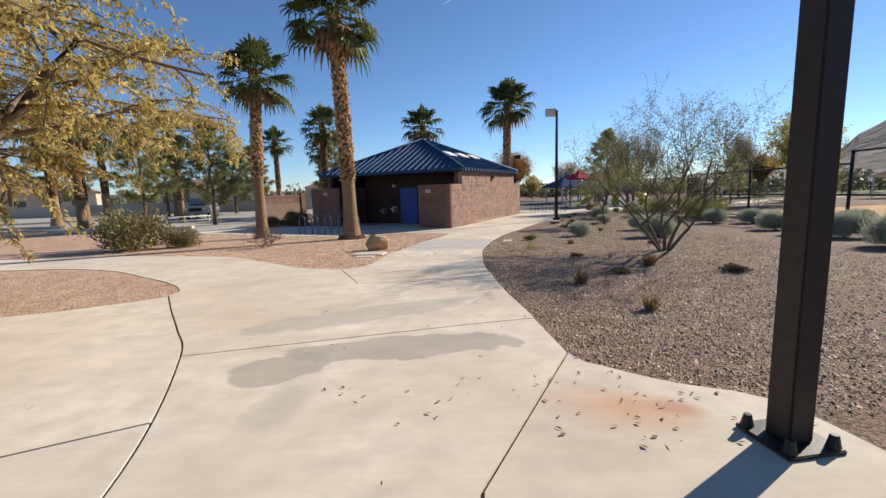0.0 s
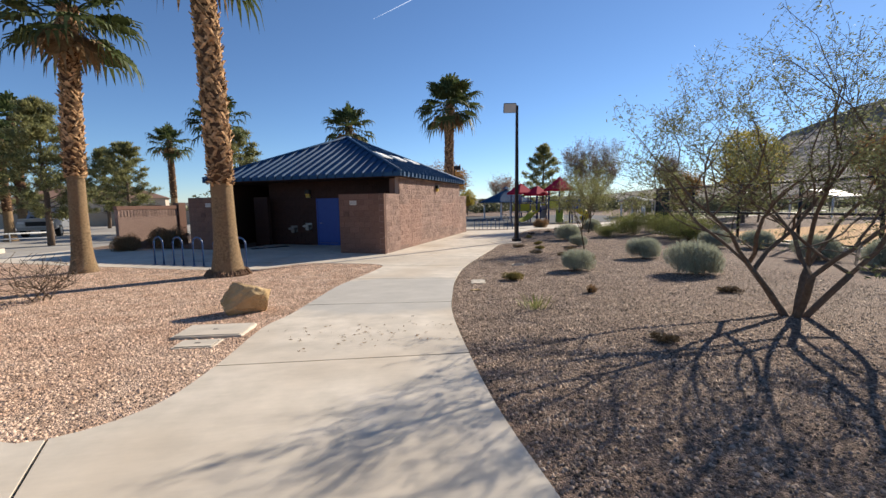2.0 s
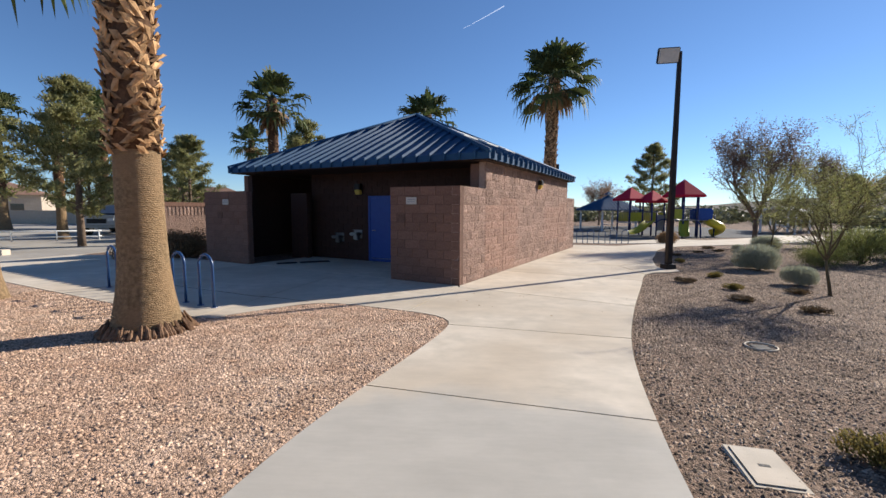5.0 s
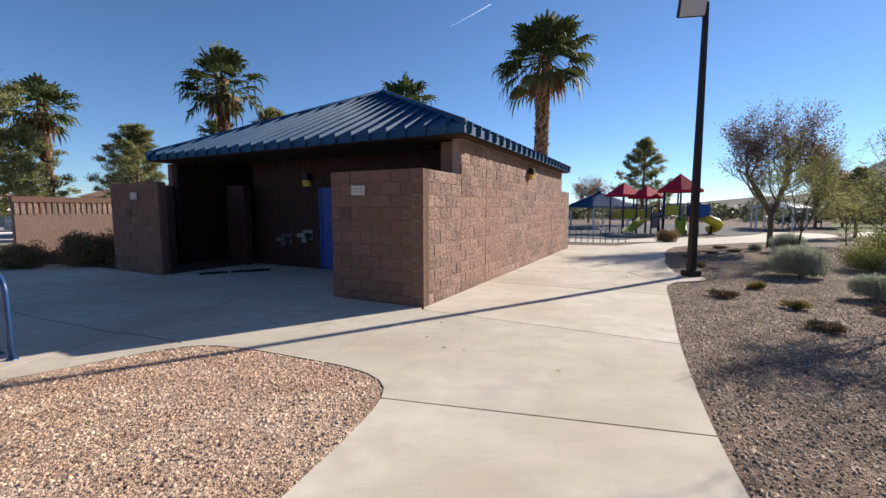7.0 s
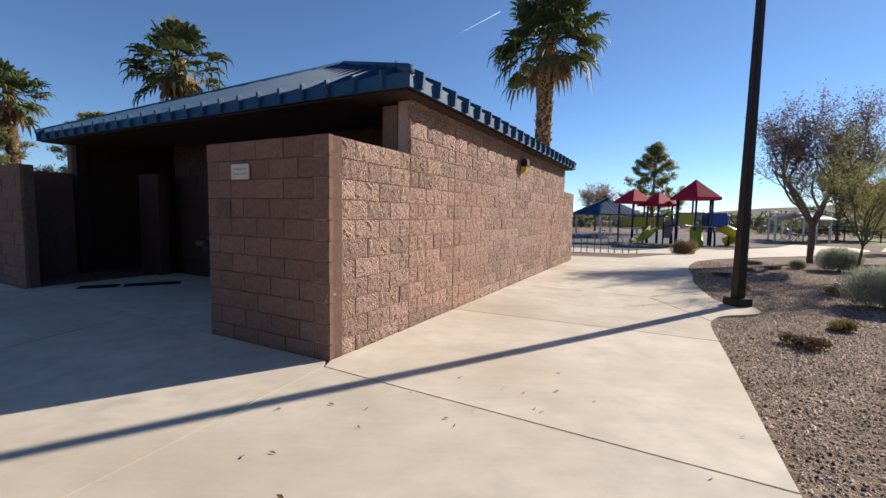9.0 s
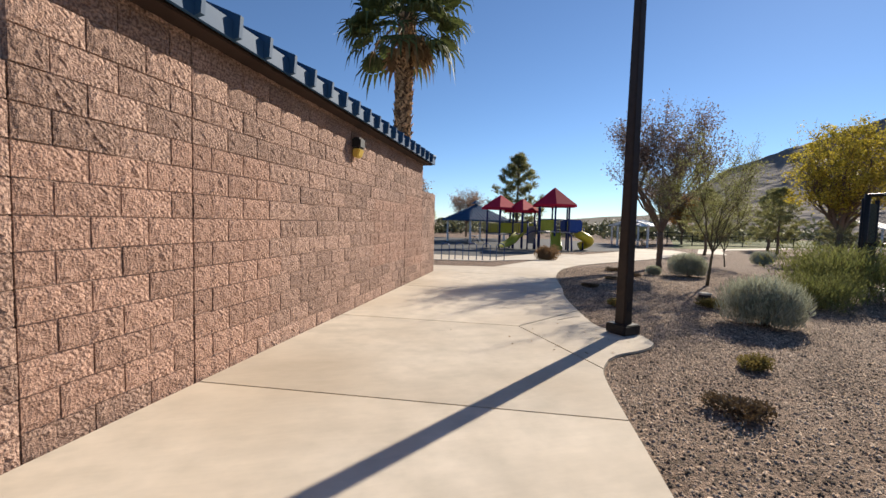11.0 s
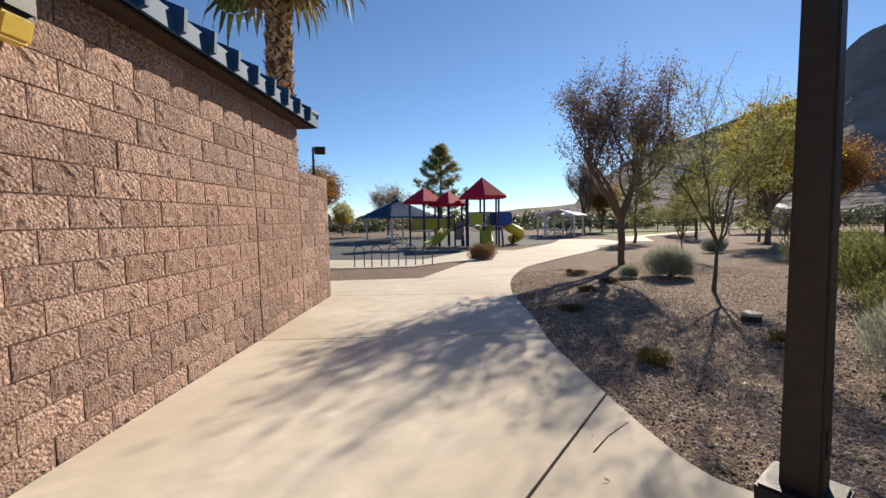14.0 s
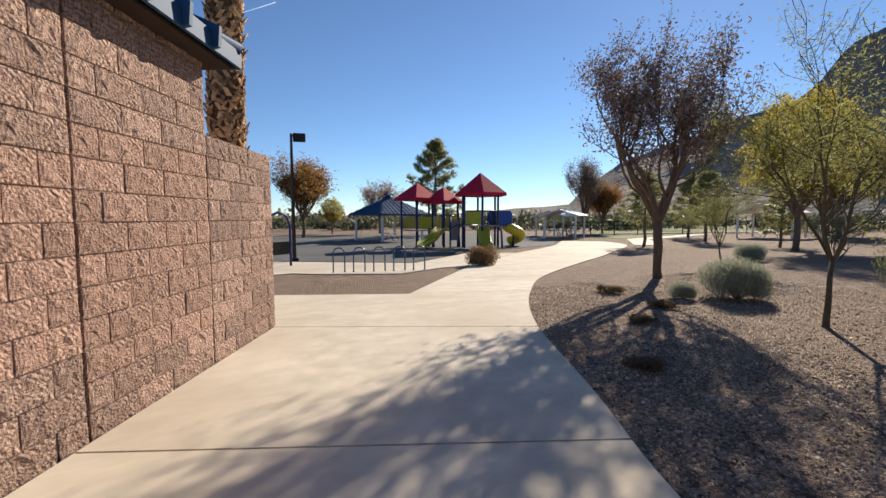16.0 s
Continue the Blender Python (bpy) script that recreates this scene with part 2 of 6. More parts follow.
M["play_grey"] = mat("play_grey", (0.25, 0.25, 0.27), (0.32, 0.32, 0.34), 6, 0.5, 0.03)
M["glass_dark"] = mat("glass_dark", (0.02, 0.022, 0.025), (0.03, 0.032, 0.035), 2, 0.08, 0.0, spec=0.8)
M["car_silver"] = mat("car_silver", (0.33, 0.34, 0.36), (0.38, 0.39, 0.41), 3, 0.3, 0.0, metal=0.5, spec=0.6)
M["car_white"] = mat("car_white", (0.62, 0.61, 0.58), (0.68, 0.67, 0.64), 3, 0.35, 0.0, spec=0.5)
M["tyre"] = mat("tyre", (0.015, 0.015, 0.015), (0.025, 0.025, 0.025), 30, 0.9, 0.2)
M["stucco"] = mat("stucco", (0.45, 0.38, 0.30), (0.52, 0.45, 0.36), 4, 0.95, 0.3, 60, c3=(0.42, 0.35, 0.28), big=0.3)
M["screen_green"] = mat("screen_green", (0.02, 0.04, 0.035), (0.028, 0.052, 0.045), 20, 0.9, 0.2)
M["roof_tile"] = mat("roof_tile", (0.22, 0.13, 0.09), (0.28, 0.17, 0.12), 4, 0.9, 0.3)


def stain(material, cx, cy, rx, ry, colour, amount, wob, turn=0.0, edge=(1.0, 0.8)):
    """A blotch with a ragged edge on a ground material, centred at (cx, cy)."""
    nt = material.node_tree
    b = nt.nodes["Principled BSDF"]
    base = b.inputs["Base Color"].links[0].from_socket
    tc = nt.nodes.new("ShaderNodeTexCoord")
    mp = nt.nodes.new("ShaderNodeMapping")
    mp.vector_type = 'TEXTURE'
    mp.inputs["Location"].default_value = (cx, cy, 0)
    mp.inputs["Rotation"].default_value = (0, 0, radians(turn))
    mp.inputs["Scale"].default_value = (rx, ry, 30)
    nz = nt.nodes.new("ShaderNodeTexNoise")
    nz.inputs["Scale"].default_value, nz.inputs["Detail"].default_value = 2.2, 5
    ln = nt.nodes.new("ShaderNodeVectorMath")
    ln.operation = 'LENGTH'
    nt.links.new(tc.outputs["Object"], mp.inputs["Vector"])
    nt.links.new(tc.outputs["Object"], nz.inputs["Vector"])
    nt.links.new(mp.outputs[0], ln.inputs[0])
    ad = nt.nodes.new("ShaderNodeMath")
    ad.operation = 'MULTIPLY_ADD'
    ad.inputs[1].default_value = wob
    nt.links.new(nz.outputs["Fac"], ad.inputs[0])
    nt.links.new(ln.outputs["Value"], ad.inputs[2])
    mr = nt.nodes.new("ShaderNodeMapRange")
    mr.inputs["From Min"].default_value, mr.inputs["From Max"].default_value = edge[0] + wob * .5, edge[1] + wob * .5
    mr.inputs["To Max"].default_value = amount
    nt.links.new(ad.outputs[0], mr.inputs["Value"])
    mx = nt.nodes.new("ShaderNodeMix")
    mx.data_type = 'RGBA'
    nt.links.new(mr.outputs[0], mx.inputs[0])
    nt.links.new(base, mx.inputs[6])
    mx.inputs[7].default_value = (*colour, 1)
    nt.links.new(mx.outputs[2], b.inputs["Base Color"])


# old damp marks, rust by the post, scuffs on the walk
stain(M["concrete"], -.35, 3.8, 1.2, .32, (0.36, 0.33, 0.28), .8, 1.3, 6, (1.0, .92))
stain(M["concrete"], -1.4, 3.35, .42, .3, (0.36, 0.33, 0.28), .75, 1.2, 30, (1.0, .9))
stain(M["concrete"], -1.15, 2.75, .2, .5, (0.40, 0.37, 0.31), .5, 1.1, -10, (1.1, .6))
stain(M["concrete"], 1.12, 2.55, .5, .33, (0.50, 0.26, 0.13), .7, .9, -15, (1.1, .2))
stain(M["concrete"], 1.46, 2.52, .2, .12, (0.45, 0.2, 0.12), .6, .9, -15, (1.1, .2))
stain(M["concrete"], -.9, 5.0, 1.5, .35, (0.42, 0.39, 0.33), .7, 1.2, 25, (1.0, .85))
stain(M["concrete"], .3, 13.2, 2.2, 1.9, (0.43, 0.41, 0.37), .8, .35, 0, (1.05, .85))


def streaks(m, sx, sy, turn, amount, lo=.42, hi=.62):
    """Broom marks: bands drawn out across the walk, paler and greyer by turns."""
    nt = m.node_tree
    b = nt.nodes["Principled BSDF"]
    base = b.inputs["Base Color"].links[0].from_socket
    tc = nt.nodes.new("ShaderNodeTexCoord")
    mp = nt.nodes.new("ShaderNodeMapping")
    mp.inputs["Rotation"].default_value = (0, 0, radians(turn))
    mp.inputs["Scale"].default_value = (sx, sy, 1)
    nt.links.new(tc.outputs["Object"], mp.inputs["Vector"])
    nz = nt.nodes.new("ShaderNodeTexNoise")
    nz.inputs["Scale"].default_value, nz.inputs["Detail"].default_value, nz.inputs["Roughness"].default_value = 1.0, 8, .62
    nt.links.new(mp.outputs[0], nz.inputs["Vector"])
    mr = nt.nodes.new("ShaderNodeMapRange")
    mr.inputs["From Min"].default_value, mr.inputs["From Max"].default_value = lo, hi
    mr.inputs["To Min"].default_value, mr.inputs["To Max"].default_value = 1 - amount, 1 + amount * .6
    nt.links.new(nz.outputs["Fac"], mr.inputs["Value"])
    hs = nt.nodes.new("ShaderNodeHueSaturation")
    nt.links.new(mr.outputs[0], hs.inputs["Value"])
    nt.links.new(base, hs.inputs["Color"])
    nt.links.new(hs.outputs[0], b.inputs["Base Color"])


streaks(M["concrete"], 1.3, 5.0, 8, .05, .34, .68)
streaks(M["concrete"], 1.7, 2.1, 30, .07, .38, .64)
streaks(M["concrete"], 5.0, 30.0, 8, .022, .38, .62)


# ---------- mesh helpers ----------
def mesh_ob(name, verts, faces, material, parent=None, label="", smooth=False, mats=None):
    me = bpy.data.meshes.new(name)
    me.from_pydata([tuple(v) for v in verts], [], faces)
    for mm in (mats or [material]):
        me.materials.append(mm)
    if smooth:
        me.polygons.foreach_set("use_smooth", [True] * len(me.polygons))
    ob = new(name, me)
    if parent:
        ob.parent = parent
    if label:
        ob["label"] = label
    return ob


def part(name, bm, material, parent=None, label="", smooth=False):
    bmesh.ops.recalc_face_normals(bm, faces=bm.faces)
    me = bpy.data.meshes.new(name)
    bm.to_mesh(me)
    bm.free()
    me.materials.append(material)
    if smooth:
        me.polygons.foreach_set("use_smooth", [True] * len(me.polygons))
    ob = new(name, me)
    if parent:
        ob.parent = parent
    if label:
        ob["label"] = label
    return ob


def thing(name, m, label, category, group=""):
    ob = new(name)
    ob.empty_display_size = 0.1
    ob.matrix_world = m
    return tagged(ob, label, category, group)


def box(bm, x0, x1, y0, y1, z0, z1, bevel=0.0, m=None):
    r = bmesh.ops.create_cube(bm, size=1.0)
    vs = r["verts"]
    for v in vs:
        v.co = Vector((x0 + (v.co.x + .5) * (x1 - x0), y0 + (v.co.y + .5) * (y1 - y0), z0 + (v.co.z + .5) * (z1 - z0)))
    if bevel:
        es = list({e for v in vs for e in v.link_edges})
        r = bmesh.ops.bevel(bm, geom=es, offset=bevel, segments=2, affect='EDGES')
        vs = list({v for f in r["faces"] for v in f.verts} | {v for v in vs if v.is_valid})
    if m is not None:
        bmesh.ops.transform(bm, matrix=m, verts=vs)
    return vs


def tube_data(pts, radii, n=8, V=None, Fc=None, cap=True):
    """Append a tapered tube along pts to the vertex and face lists."""
    V = [] if V is None else V
    Fc = [] if Fc is None else Fc
    pts = [Vector(p) for p in pts]
    k0 = len(V)
    ref = Vector((0.31, 0.17, 0.93))
    for i, p in enumerate(pts):
        d = (pts[min(i + 1, len(pts) - 1)] - pts[max(i - 1, 0)]).normalized()
        a = d.cross(ref if abs(d.dot(ref)) < 0.95 else Vector((1, 0, 0))).normalized()
        b = d.cross(a)
        for j in range(n):
            t = 2 * math.pi * j / n
            V.append(p + (a * math.cos(t) + b * math.sin(t)) * radii[i])
    for i in range(len(pts) - 1):
        for j in range(n):
            q = k0 + i * n
            Fc.append((q + j, q + (j + 1) % n, q + n + (j + 1) % n, q + n + j))
    if cap:
        Fc.append(tuple(k0 + j for j in reversed(range(n))))
        Fc.append(tuple(k0 + (len(pts) - 1) * n + j for j in range(n)))
    return V, Fc


def tube(name, pts, radii, material, parent=None, n=8, label="", smooth=True):
    if not hasattr(radii, "__len__"):
        radii = [radii] * len(pts)
    V, Fc = tube_data(pts, radii, n)
    return mesh_ob(name, V, Fc, material, parent, label, smooth)


def rbox(name, x0, x1, y0, y1, z0, z1, material, parent=None, bevel=0.006, label="", m=None):
    bm = bmesh.new()
    box(bm, x0, x1, y0, y1, z0, z1, bevel, m)
    return part(name, bm, material, parent, label)


# ---------- ground ----------
GROUND_Y = [-400, -5, 0, 4, 7, 9.5, 11, 14, 15.4, 18.5, 21, 31, 35, 39, 46, 60, 1500]
GROUND_Z = [.1, .03, 0, -.06, -.11, -.18, -.24, -.36, -.41, -.49, -.51, -.52, -.75, -.95, -1.1, -1.2, -1.2]


def g(x, y):
    """The height of the ground: it falls gently along the walk and again behind the building."""
    z = float(np.interp(y, GROUND_Y, GROUND_Z))
    if x < 2 and y > 30:
        z = z + (-.53 - z) * min(1, (2 - x) / 8)
    return z


def smooth_curve(pts, closed=False, step=0.16):
    """Points along a Catmull-Rom curve through pts."""
    out = []
    P = [Vector((*p, 0)) for p in pts]
    n = len(P)
    for i in range(n if closed else n - 1):
        a, b, c, d = P[(i - 1) % n if closed else max(i - 1, 0)], P[i], P[(i + 1) % n], P[(i + 2) % n if closed else min(i + 2, n - 1)]
        k = max(1, int((c - b).length / step))
        for j in range(k):
            t = j / k
            q = 0.5 * ((2 * b) + (c - a) * t + (2 * a - 5 * b + 4 * c - d) * t * t + (3 * b - a - 3 * c + d) * t ** 3)
            out.append((q.x, q.y))
    if not closed:
        out.append((P[-1].x, P[-1].y))
    return out


def sheet(name, poly, material, top, thick, parent=None, gap=0.0, label="", step=1.0, kind="structure"):
    """A flat slab with the outline poly that follows the ground, its top a little above it."""
    bm = bmesh.new()
    vs = [bm.verts.new((x, y, 0)) for x, y in poly]
    bm.faces.new(vs)
    bmesh.ops.recalc_face_normals(bm, faces=bm.faces)
    if gap:
        r = bmesh.ops.inset_region(bm, faces=list(bm.faces), thickness=gap, use_even_offset=True, use_boundary=True)
        bmesh.ops.delete(bm, geom=r["faces"], context='FACES')
    bmesh.ops.triangulate(bm, faces=list(bm.faces))
    ys = [v.co.y for v in bm.verts]
    cuts = [y for y in sorted(set(GROUND_Y) | set(np.arange(math.ceil(min(ys)), max(ys), step).tolist())) if min(ys) < y < max(ys)]
    for y in cuts:
        bmesh.ops.bisect_plane(bm, geom=list(bm.verts) + list(bm.edges) + list(bm.faces), plane_co=(0, y, 0), plane_no=(0, 1, 0))
    for f in bm.faces:
        f.normal_update()
        if f.normal.z < 0:
            f.normal_flip()
    faces = list(bm.faces)
    for v in bm.verts:
        v.co.z = g(v.co.x, v.co.y) + top
    r = bmesh.ops.extrude_face_region(bm, geom=faces)
    up_v = [v for v in r["geom"] if isinstance(v, bmesh.types.BMVert)]
    low = [v for v in bm.verts if v not in set(up_v)]
    for v in low:
        v.co.z -= thick
    ob = part(name, bm, material, parent, label)
    if kind:
        ob["kind"] = kind
    return ob


def ground_sheet():
    xs = np.concatenate([[-1800, -900, -400, -200, -120, -80, -60, -45], np.arange(-35, 36, 1.0), [45, 60, 80, 120, 200, 400, 900, 1800]])
    ys = np.concatenate([[-1800, -900, -400, -200, -100, -50, -25, -12], np.arange(-8, 62, 0.5), [70, 90, 130, 200, 400, 900, 1800]])
    V = [(x, y, g(x, y)) for y in ys for x in xs]
    n = len(xs)
    Fc = [(j * n + i, j * n + i + 1, (j + 1) * n + i + 1, (j + 1) * n + i) for j in range(len(ys) - 1) for i in range(n - 1)]
    ob = mesh_ob("ground", V, Fc, M["gravel_grey"], smooth=True)
    tagged(ob, "grey-brown crushed gravel ground of the desert park", "ground", kind="structure")
    return ob


ground = ground_sheet()

# ---------- gravel beds, fields and paving ----------
RIGHT_EDGE = smooth_curve([(2.6, -6), (2.5, 0), (2.28, 2.0), (2.1, 2.62), (1.66, 2.87), (1.26, 3.21), (1.06, 3.52), (1.0, 4.75), (.9, 5.9), (.85, 7.2), (.84, 8.44),
                           (.97, 10.24), (1.12, 11.5), (1.36, 12.7), (1.72, 14.27), (2.35, 16.3), (3.28, 18.47), (4.42, 20.82), (5.08, 22.2), (5.36, 22.62),
                           (5.7, 22.88), (6.18, 23.0), (6.48, 23.2), (6.58, 23.5), (6.42, 23.75), (6.33, 24.0), (6.45, 24.5), (7.15, 26.2), (7.75, 27.3),
                           (8.85, 29.4), (10.3, 31.3), (12.7, 33.7), (17.4, 37.0), (23.9, 41.2), (30.5, 45.8), (33, 50)])
BED_EDGE = smooth_curve([(-9.5, 12.6), (-5.96, 11.46), (-4.5, 10.2), (-3.1, 8.85), (-2.43, 8.48), (-2.08, 8.42), (-1.66, 8.78), (-1.5, 9.6), (-1.42, 11.0),
                         (-1.22, 11.7), (-1.05, 12.6), (-.72, 14.3), (-.08, 16.2), (.1, 16.75), (.24, 17.35), (.17, 17.72), (-.15, 18.03), (-.79, 18.35),
                         (-1.42, 18.62), (-1.95, 18.72), (-2.45, 18.45), (-3.1, 17.75), (-3.5, 17.6), (-7.2, 19.35), (-11.7, 21.6)])
ISLAND = smooth_curve([(-12, 2.2), (-7.5, 4.4), (-5.8, 5.34), (-5.0, 5.71), (-4.25, 6.35), (-4.6, 7.1), (-5.8, 8.11), (-7.82, 9.45), (-10.56, 9.91), (-20, 9.6), (-20, 2)], True)


def between(curve, y0, y1):
    return [p for p in curve if y0 < p[1] < y1]


def edge_from(curve, a, b):
    """The stretch of a curve from its point nearest a to that nearest b."""
    i = min(range(len(curve)), key=lambda k: math.dist(curve[k], a))
    j = min(range(len(curve)), key=lambda k: math.dist(curve[k], b))
    return curve[i:j + 1] if i <= j else curve[j:i + 1][::-1]


bed_left = sheet("gravel_bed", BED_EDGE + [(-14, 22.6), (-34, 31), (-34, 12.5), (-14, 12.9)], M["gravel_tan"], 0.022, 0.1)
tagged(bed_left, "pinkish-tan gravel planting bed beside the concrete path", "gravel bed", kind="structure")
bed_island = sheet("gravel_bed", ISLAND, M["gravel_tan"], 0.022, 0.1)
tagged(bed_island, "tan gravel island between two concrete walks", "gravel bed", kind="structure")

R_, B_ = RIGHT_EDGE, BED_EDGE
SEAM = smooth_curve([(-1.2, -6), (-1.45, 0), (-1.69, 1.89), (-2.45, 3.72), (-2.98, 4.53), (-3.6, 5.4), (-4.25, 6.35)])
U_ = (math.sin(radians(27.5)), math.cos(radians(27.5)))
W_ = (-U_[1], U_[0])
A_ = (0.42, 20.62)


def bl(u, w):
    """A plan point of the toilet building: u along its long wall, w to the left of it."""
    return (A_[0] + U_[0] * u + W_[0] * w, A_[1] + U_[1] * u + W_[1] * w)


slabs = [
    edge_from(SEAM, (-1.2, -6), (-2.5, 3.72)) + [(0.22, 4.40), (1.0, 4.57), (1.06, 3.52), (.15, 1.81), (-.6, -6)],
    [(-.6, -6), (.15, 1.81)] + edge_from(R_, (1.06, 3.52), (2.6, -6)),
    edge_from(SEAM, (-2.5, 3.72), (-4.25, 6.35)) + edge_from(ISLAND, (-4.3, 6.6), (-5.8, 8.11)) + [(-5.2, 10.6)] + edge_from(B_, (-4.5, 10.2), (-2.08, 8.42)) + [(-1.43, 6.84)] + edge_from(R_, (.85, 6.87), (1.0, 4.57)) + [(.22, 4.4)],
    edge_from(B_, (-2.08, 8.42), (-1.5, 9.6)) + edge_from(R_, (.88, 9.43), (.85, 6.87)) + [(-1.43, 6.84)],
    edge_from(B_, (-1.5, 9.6), (-1.08, 12.39)) + edge_from(R_, (1.2, 11.95), (.88, 9.43)),
    edge_from(B_, (-1.08, 12.39), (-.5, 15.17)) + edge_from(R_, (1.82, 14.6), (1.2, 11.95)),
    edge_from(B_, (-.5, 15.17), (.24, 17.35)) + edge_from(R_, (2.55, 16.8), (1.82, 14.6)),
    edge_from(B_, (.24, 17.35), (-.5, 18.2)) + [(.43, 20.45), (.95, 20.15)] + edge_from(R_, (3.4, 18.74), (2.55, 16.8)),
    [(.95, 20.15), (.43, 20.45), bl(0, -.02), bl(2.65, -.02)] + edge_from(R_, (4.84, 21.55), (3.4, 18.74)),
    [bl(2.65, -.02), bl(5.35, -.02), (5.21, 24.26)] + edge_from(R_, (5.3, 22.5), (4.84, 21.55)),
    [(5.21, 24.26)] + edge_from(R_, (6.6, 25.0), (5.3, 22.5)),
    [bl(5.35, -.02), bl(8.4, -.02)] + edge_from(R_, (7.35, 26.6), (6.6, 25.0)) + [(5.21, 24.26)],
    [bl(8.4, -.02), bl(11.3, -.02)] + edge_from(R_, (8.75, 29.15), (7.35, 26.6)),
    [bl(11.3, -.02), bl(11.3, 2.0), (5.75, 34.2), (8.25, 32.45)] + edge_from(R_, (10.4, 31.4), (8.75, 29.15)),
    [(8.25, 32.45), (10.2, 34.9)] + edge_from(R_, (12.7, 33.7), (10.4, 31.4)),
    [(10.2, 34.9), (13.3, 38.6)] + edge_from(R_, (17.4, 37), (12.7, 33.7)),
    [(13.3, 38.6), (19.2, 43.6)] + edge_from(R_, (23.9, 41.2), (17.4, 37)),
    [(19.2, 43.6), (26, 48.2), (31, 53), (33, 50)] + edge_from(R_, (33, 50), (23.9, 41.2))[1:],
    # before the building
    edge_from(B_, (-.5, 18.2), (-3.5, 17.6)) + [bl(0, 3.4), bl(-.02, 1.9), bl(-.02, 0), (.43, 20.45)],
    edge_from(B_, (-3.5, 17.6), (-7.2, 19.35)) + [bl(-.02, 7.0), bl(0, 3.4)],
    edge_from(B_, (-7.2, 19.35), (-11.7, 21.6)) + [(-14, 22.7), (-13, 26), bl(0, 11), bl(-.02, 7.0)],
    [bl(0, 1.79), bl(2.5, 1.79), bl(2.5, 6.95), bl(0, 6.95)],
    # behind the building
    [(5.75, 34.2), bl(11.3, 2.0), bl(11.3, 9), (-1, 40), (4.5, 38.6)],
    [(7.0, 39.6), (9.9, 37.1), (11.9, 38.4), (13.2, 38.62), (19.2, 43.6), (17, 45.2), (12, 40.9), (6.0, 46), (1, 43.6), (4.0, 39.2)],
    # walks by the island
    edge_from(SEAM, (-1.2, -6), (-1.95, 2.47)) + [(-2.55, 2.21), (-6.2, .6), (-6.2, -6)],
    edge_from(SEAM, (-1.95, 2.47), (-4.25, 6.35)) + edge_from(ISLAND, (-4.25, 6.35), (-7.5, 4.4)) + [(-6.2, .6), (-2.55, 2.21)],
    edge_from(ISLAND, (-7.5, 4.4), (-12, 2.2)) + [(-12, -6), (-6.2, -6), (-6.2, .6)],
    edge_from(ISLAND, (-5.8, 8.11), (-10.56, 9.91)) + [(-20, 9.75), (-34, 9), (-34, 12.3), (-14, 12.7)] + edge_from(B_, (-9.5, 12.6), (-4.5, 10.2)) + [(-5.2, 10.6)],
]


def clean(poly):
    out = []
    for p in poly:
        if not out or math.dist(out[-1], p) > 0.03:
            out.append(p)
    if math.dist(out[0], out[-1]) < 0.03:
        out.pop()
    return out


pavement = thing("pavement", Matrix(), "pale beige brushed concrete paths and plaza slabs", "paving")
pavement["kind"] = "structure"
for poly in slabs:
    sheet("slab", clean(poly), M["concrete"], 0.03, 0.09, pavement, gap=0.010, kind="")
    sheet("joint_filler", clean(poly), M["joint"], 0.008, 0.04, pavement, kind="", label="dark dirt-filled joint")

parking = sheet("road", [(-13.8, 22.9), (-13, 25.8), (-12, 36), (-16, 120), (-200, 120), (-200, 40), (-34, 31.2)], M["parking"], 0.015, 0.05)
tagged(parking, "worn pale grey car park paving", "car park", kind="structure")
play_ground = sheet("play_surface", [(6, 46.4), (12, 41.4), (17, 45.7), (26, 48.6), (30.5, 53), (36, 58), (36, 75), (2, 75), (0, 50)], M["asphalt"], 0.02, 0.05)
tagged(play_ground, "dark grey rubber safety surface of the playground", "play surface", kind="structure")
infield = sheet("infield", [(16.0, -14), (16.0, 24), (22, 26), (40, 30), (80, 40), (110, 20), (60, -20)], M["infield"], 0.02, 0.05)
tagged(infield, "orange-tan dirt infield of a ball field", "ball field", kind="structure")
lawn = sheet("lawn", [(37, 55), (42, 59), (90, 110), (140, 70), (84, 60), (58, 57.6), (39.5, 53.2)], M["grass"], 0.015, 0.05)
far_path = sheet("path", [(31.0, 45.6), (38.2, 52.2), (57, 57.2), (72, 58), (72, 56.7), (57, 55.7), (39.2, 50.6), (32.4, 44.2)], M["concrete"], 0.03, 0.06)
tagged(far_path, "pale concrete path along the far lawn", "path", kind="structure")
tagged(lawn, "patchy green lawn beyond the curved path", "lawn", kind="structure")


# ---------- toilet building ----------
G0 = -0.51
BASIS = Matrix(((U_[0], W_[0], 0, A_[0]), (U_[1], W_[1], 0, A_[1]), (0, 0, 1, G0), (0, 0, 0, 1)))
COURSE, BLOCK = 0.2, 0.4064
building = thing("toilet_building", BASIS, "brown split-face block toilet building with a blue hipped metal roof", "building")


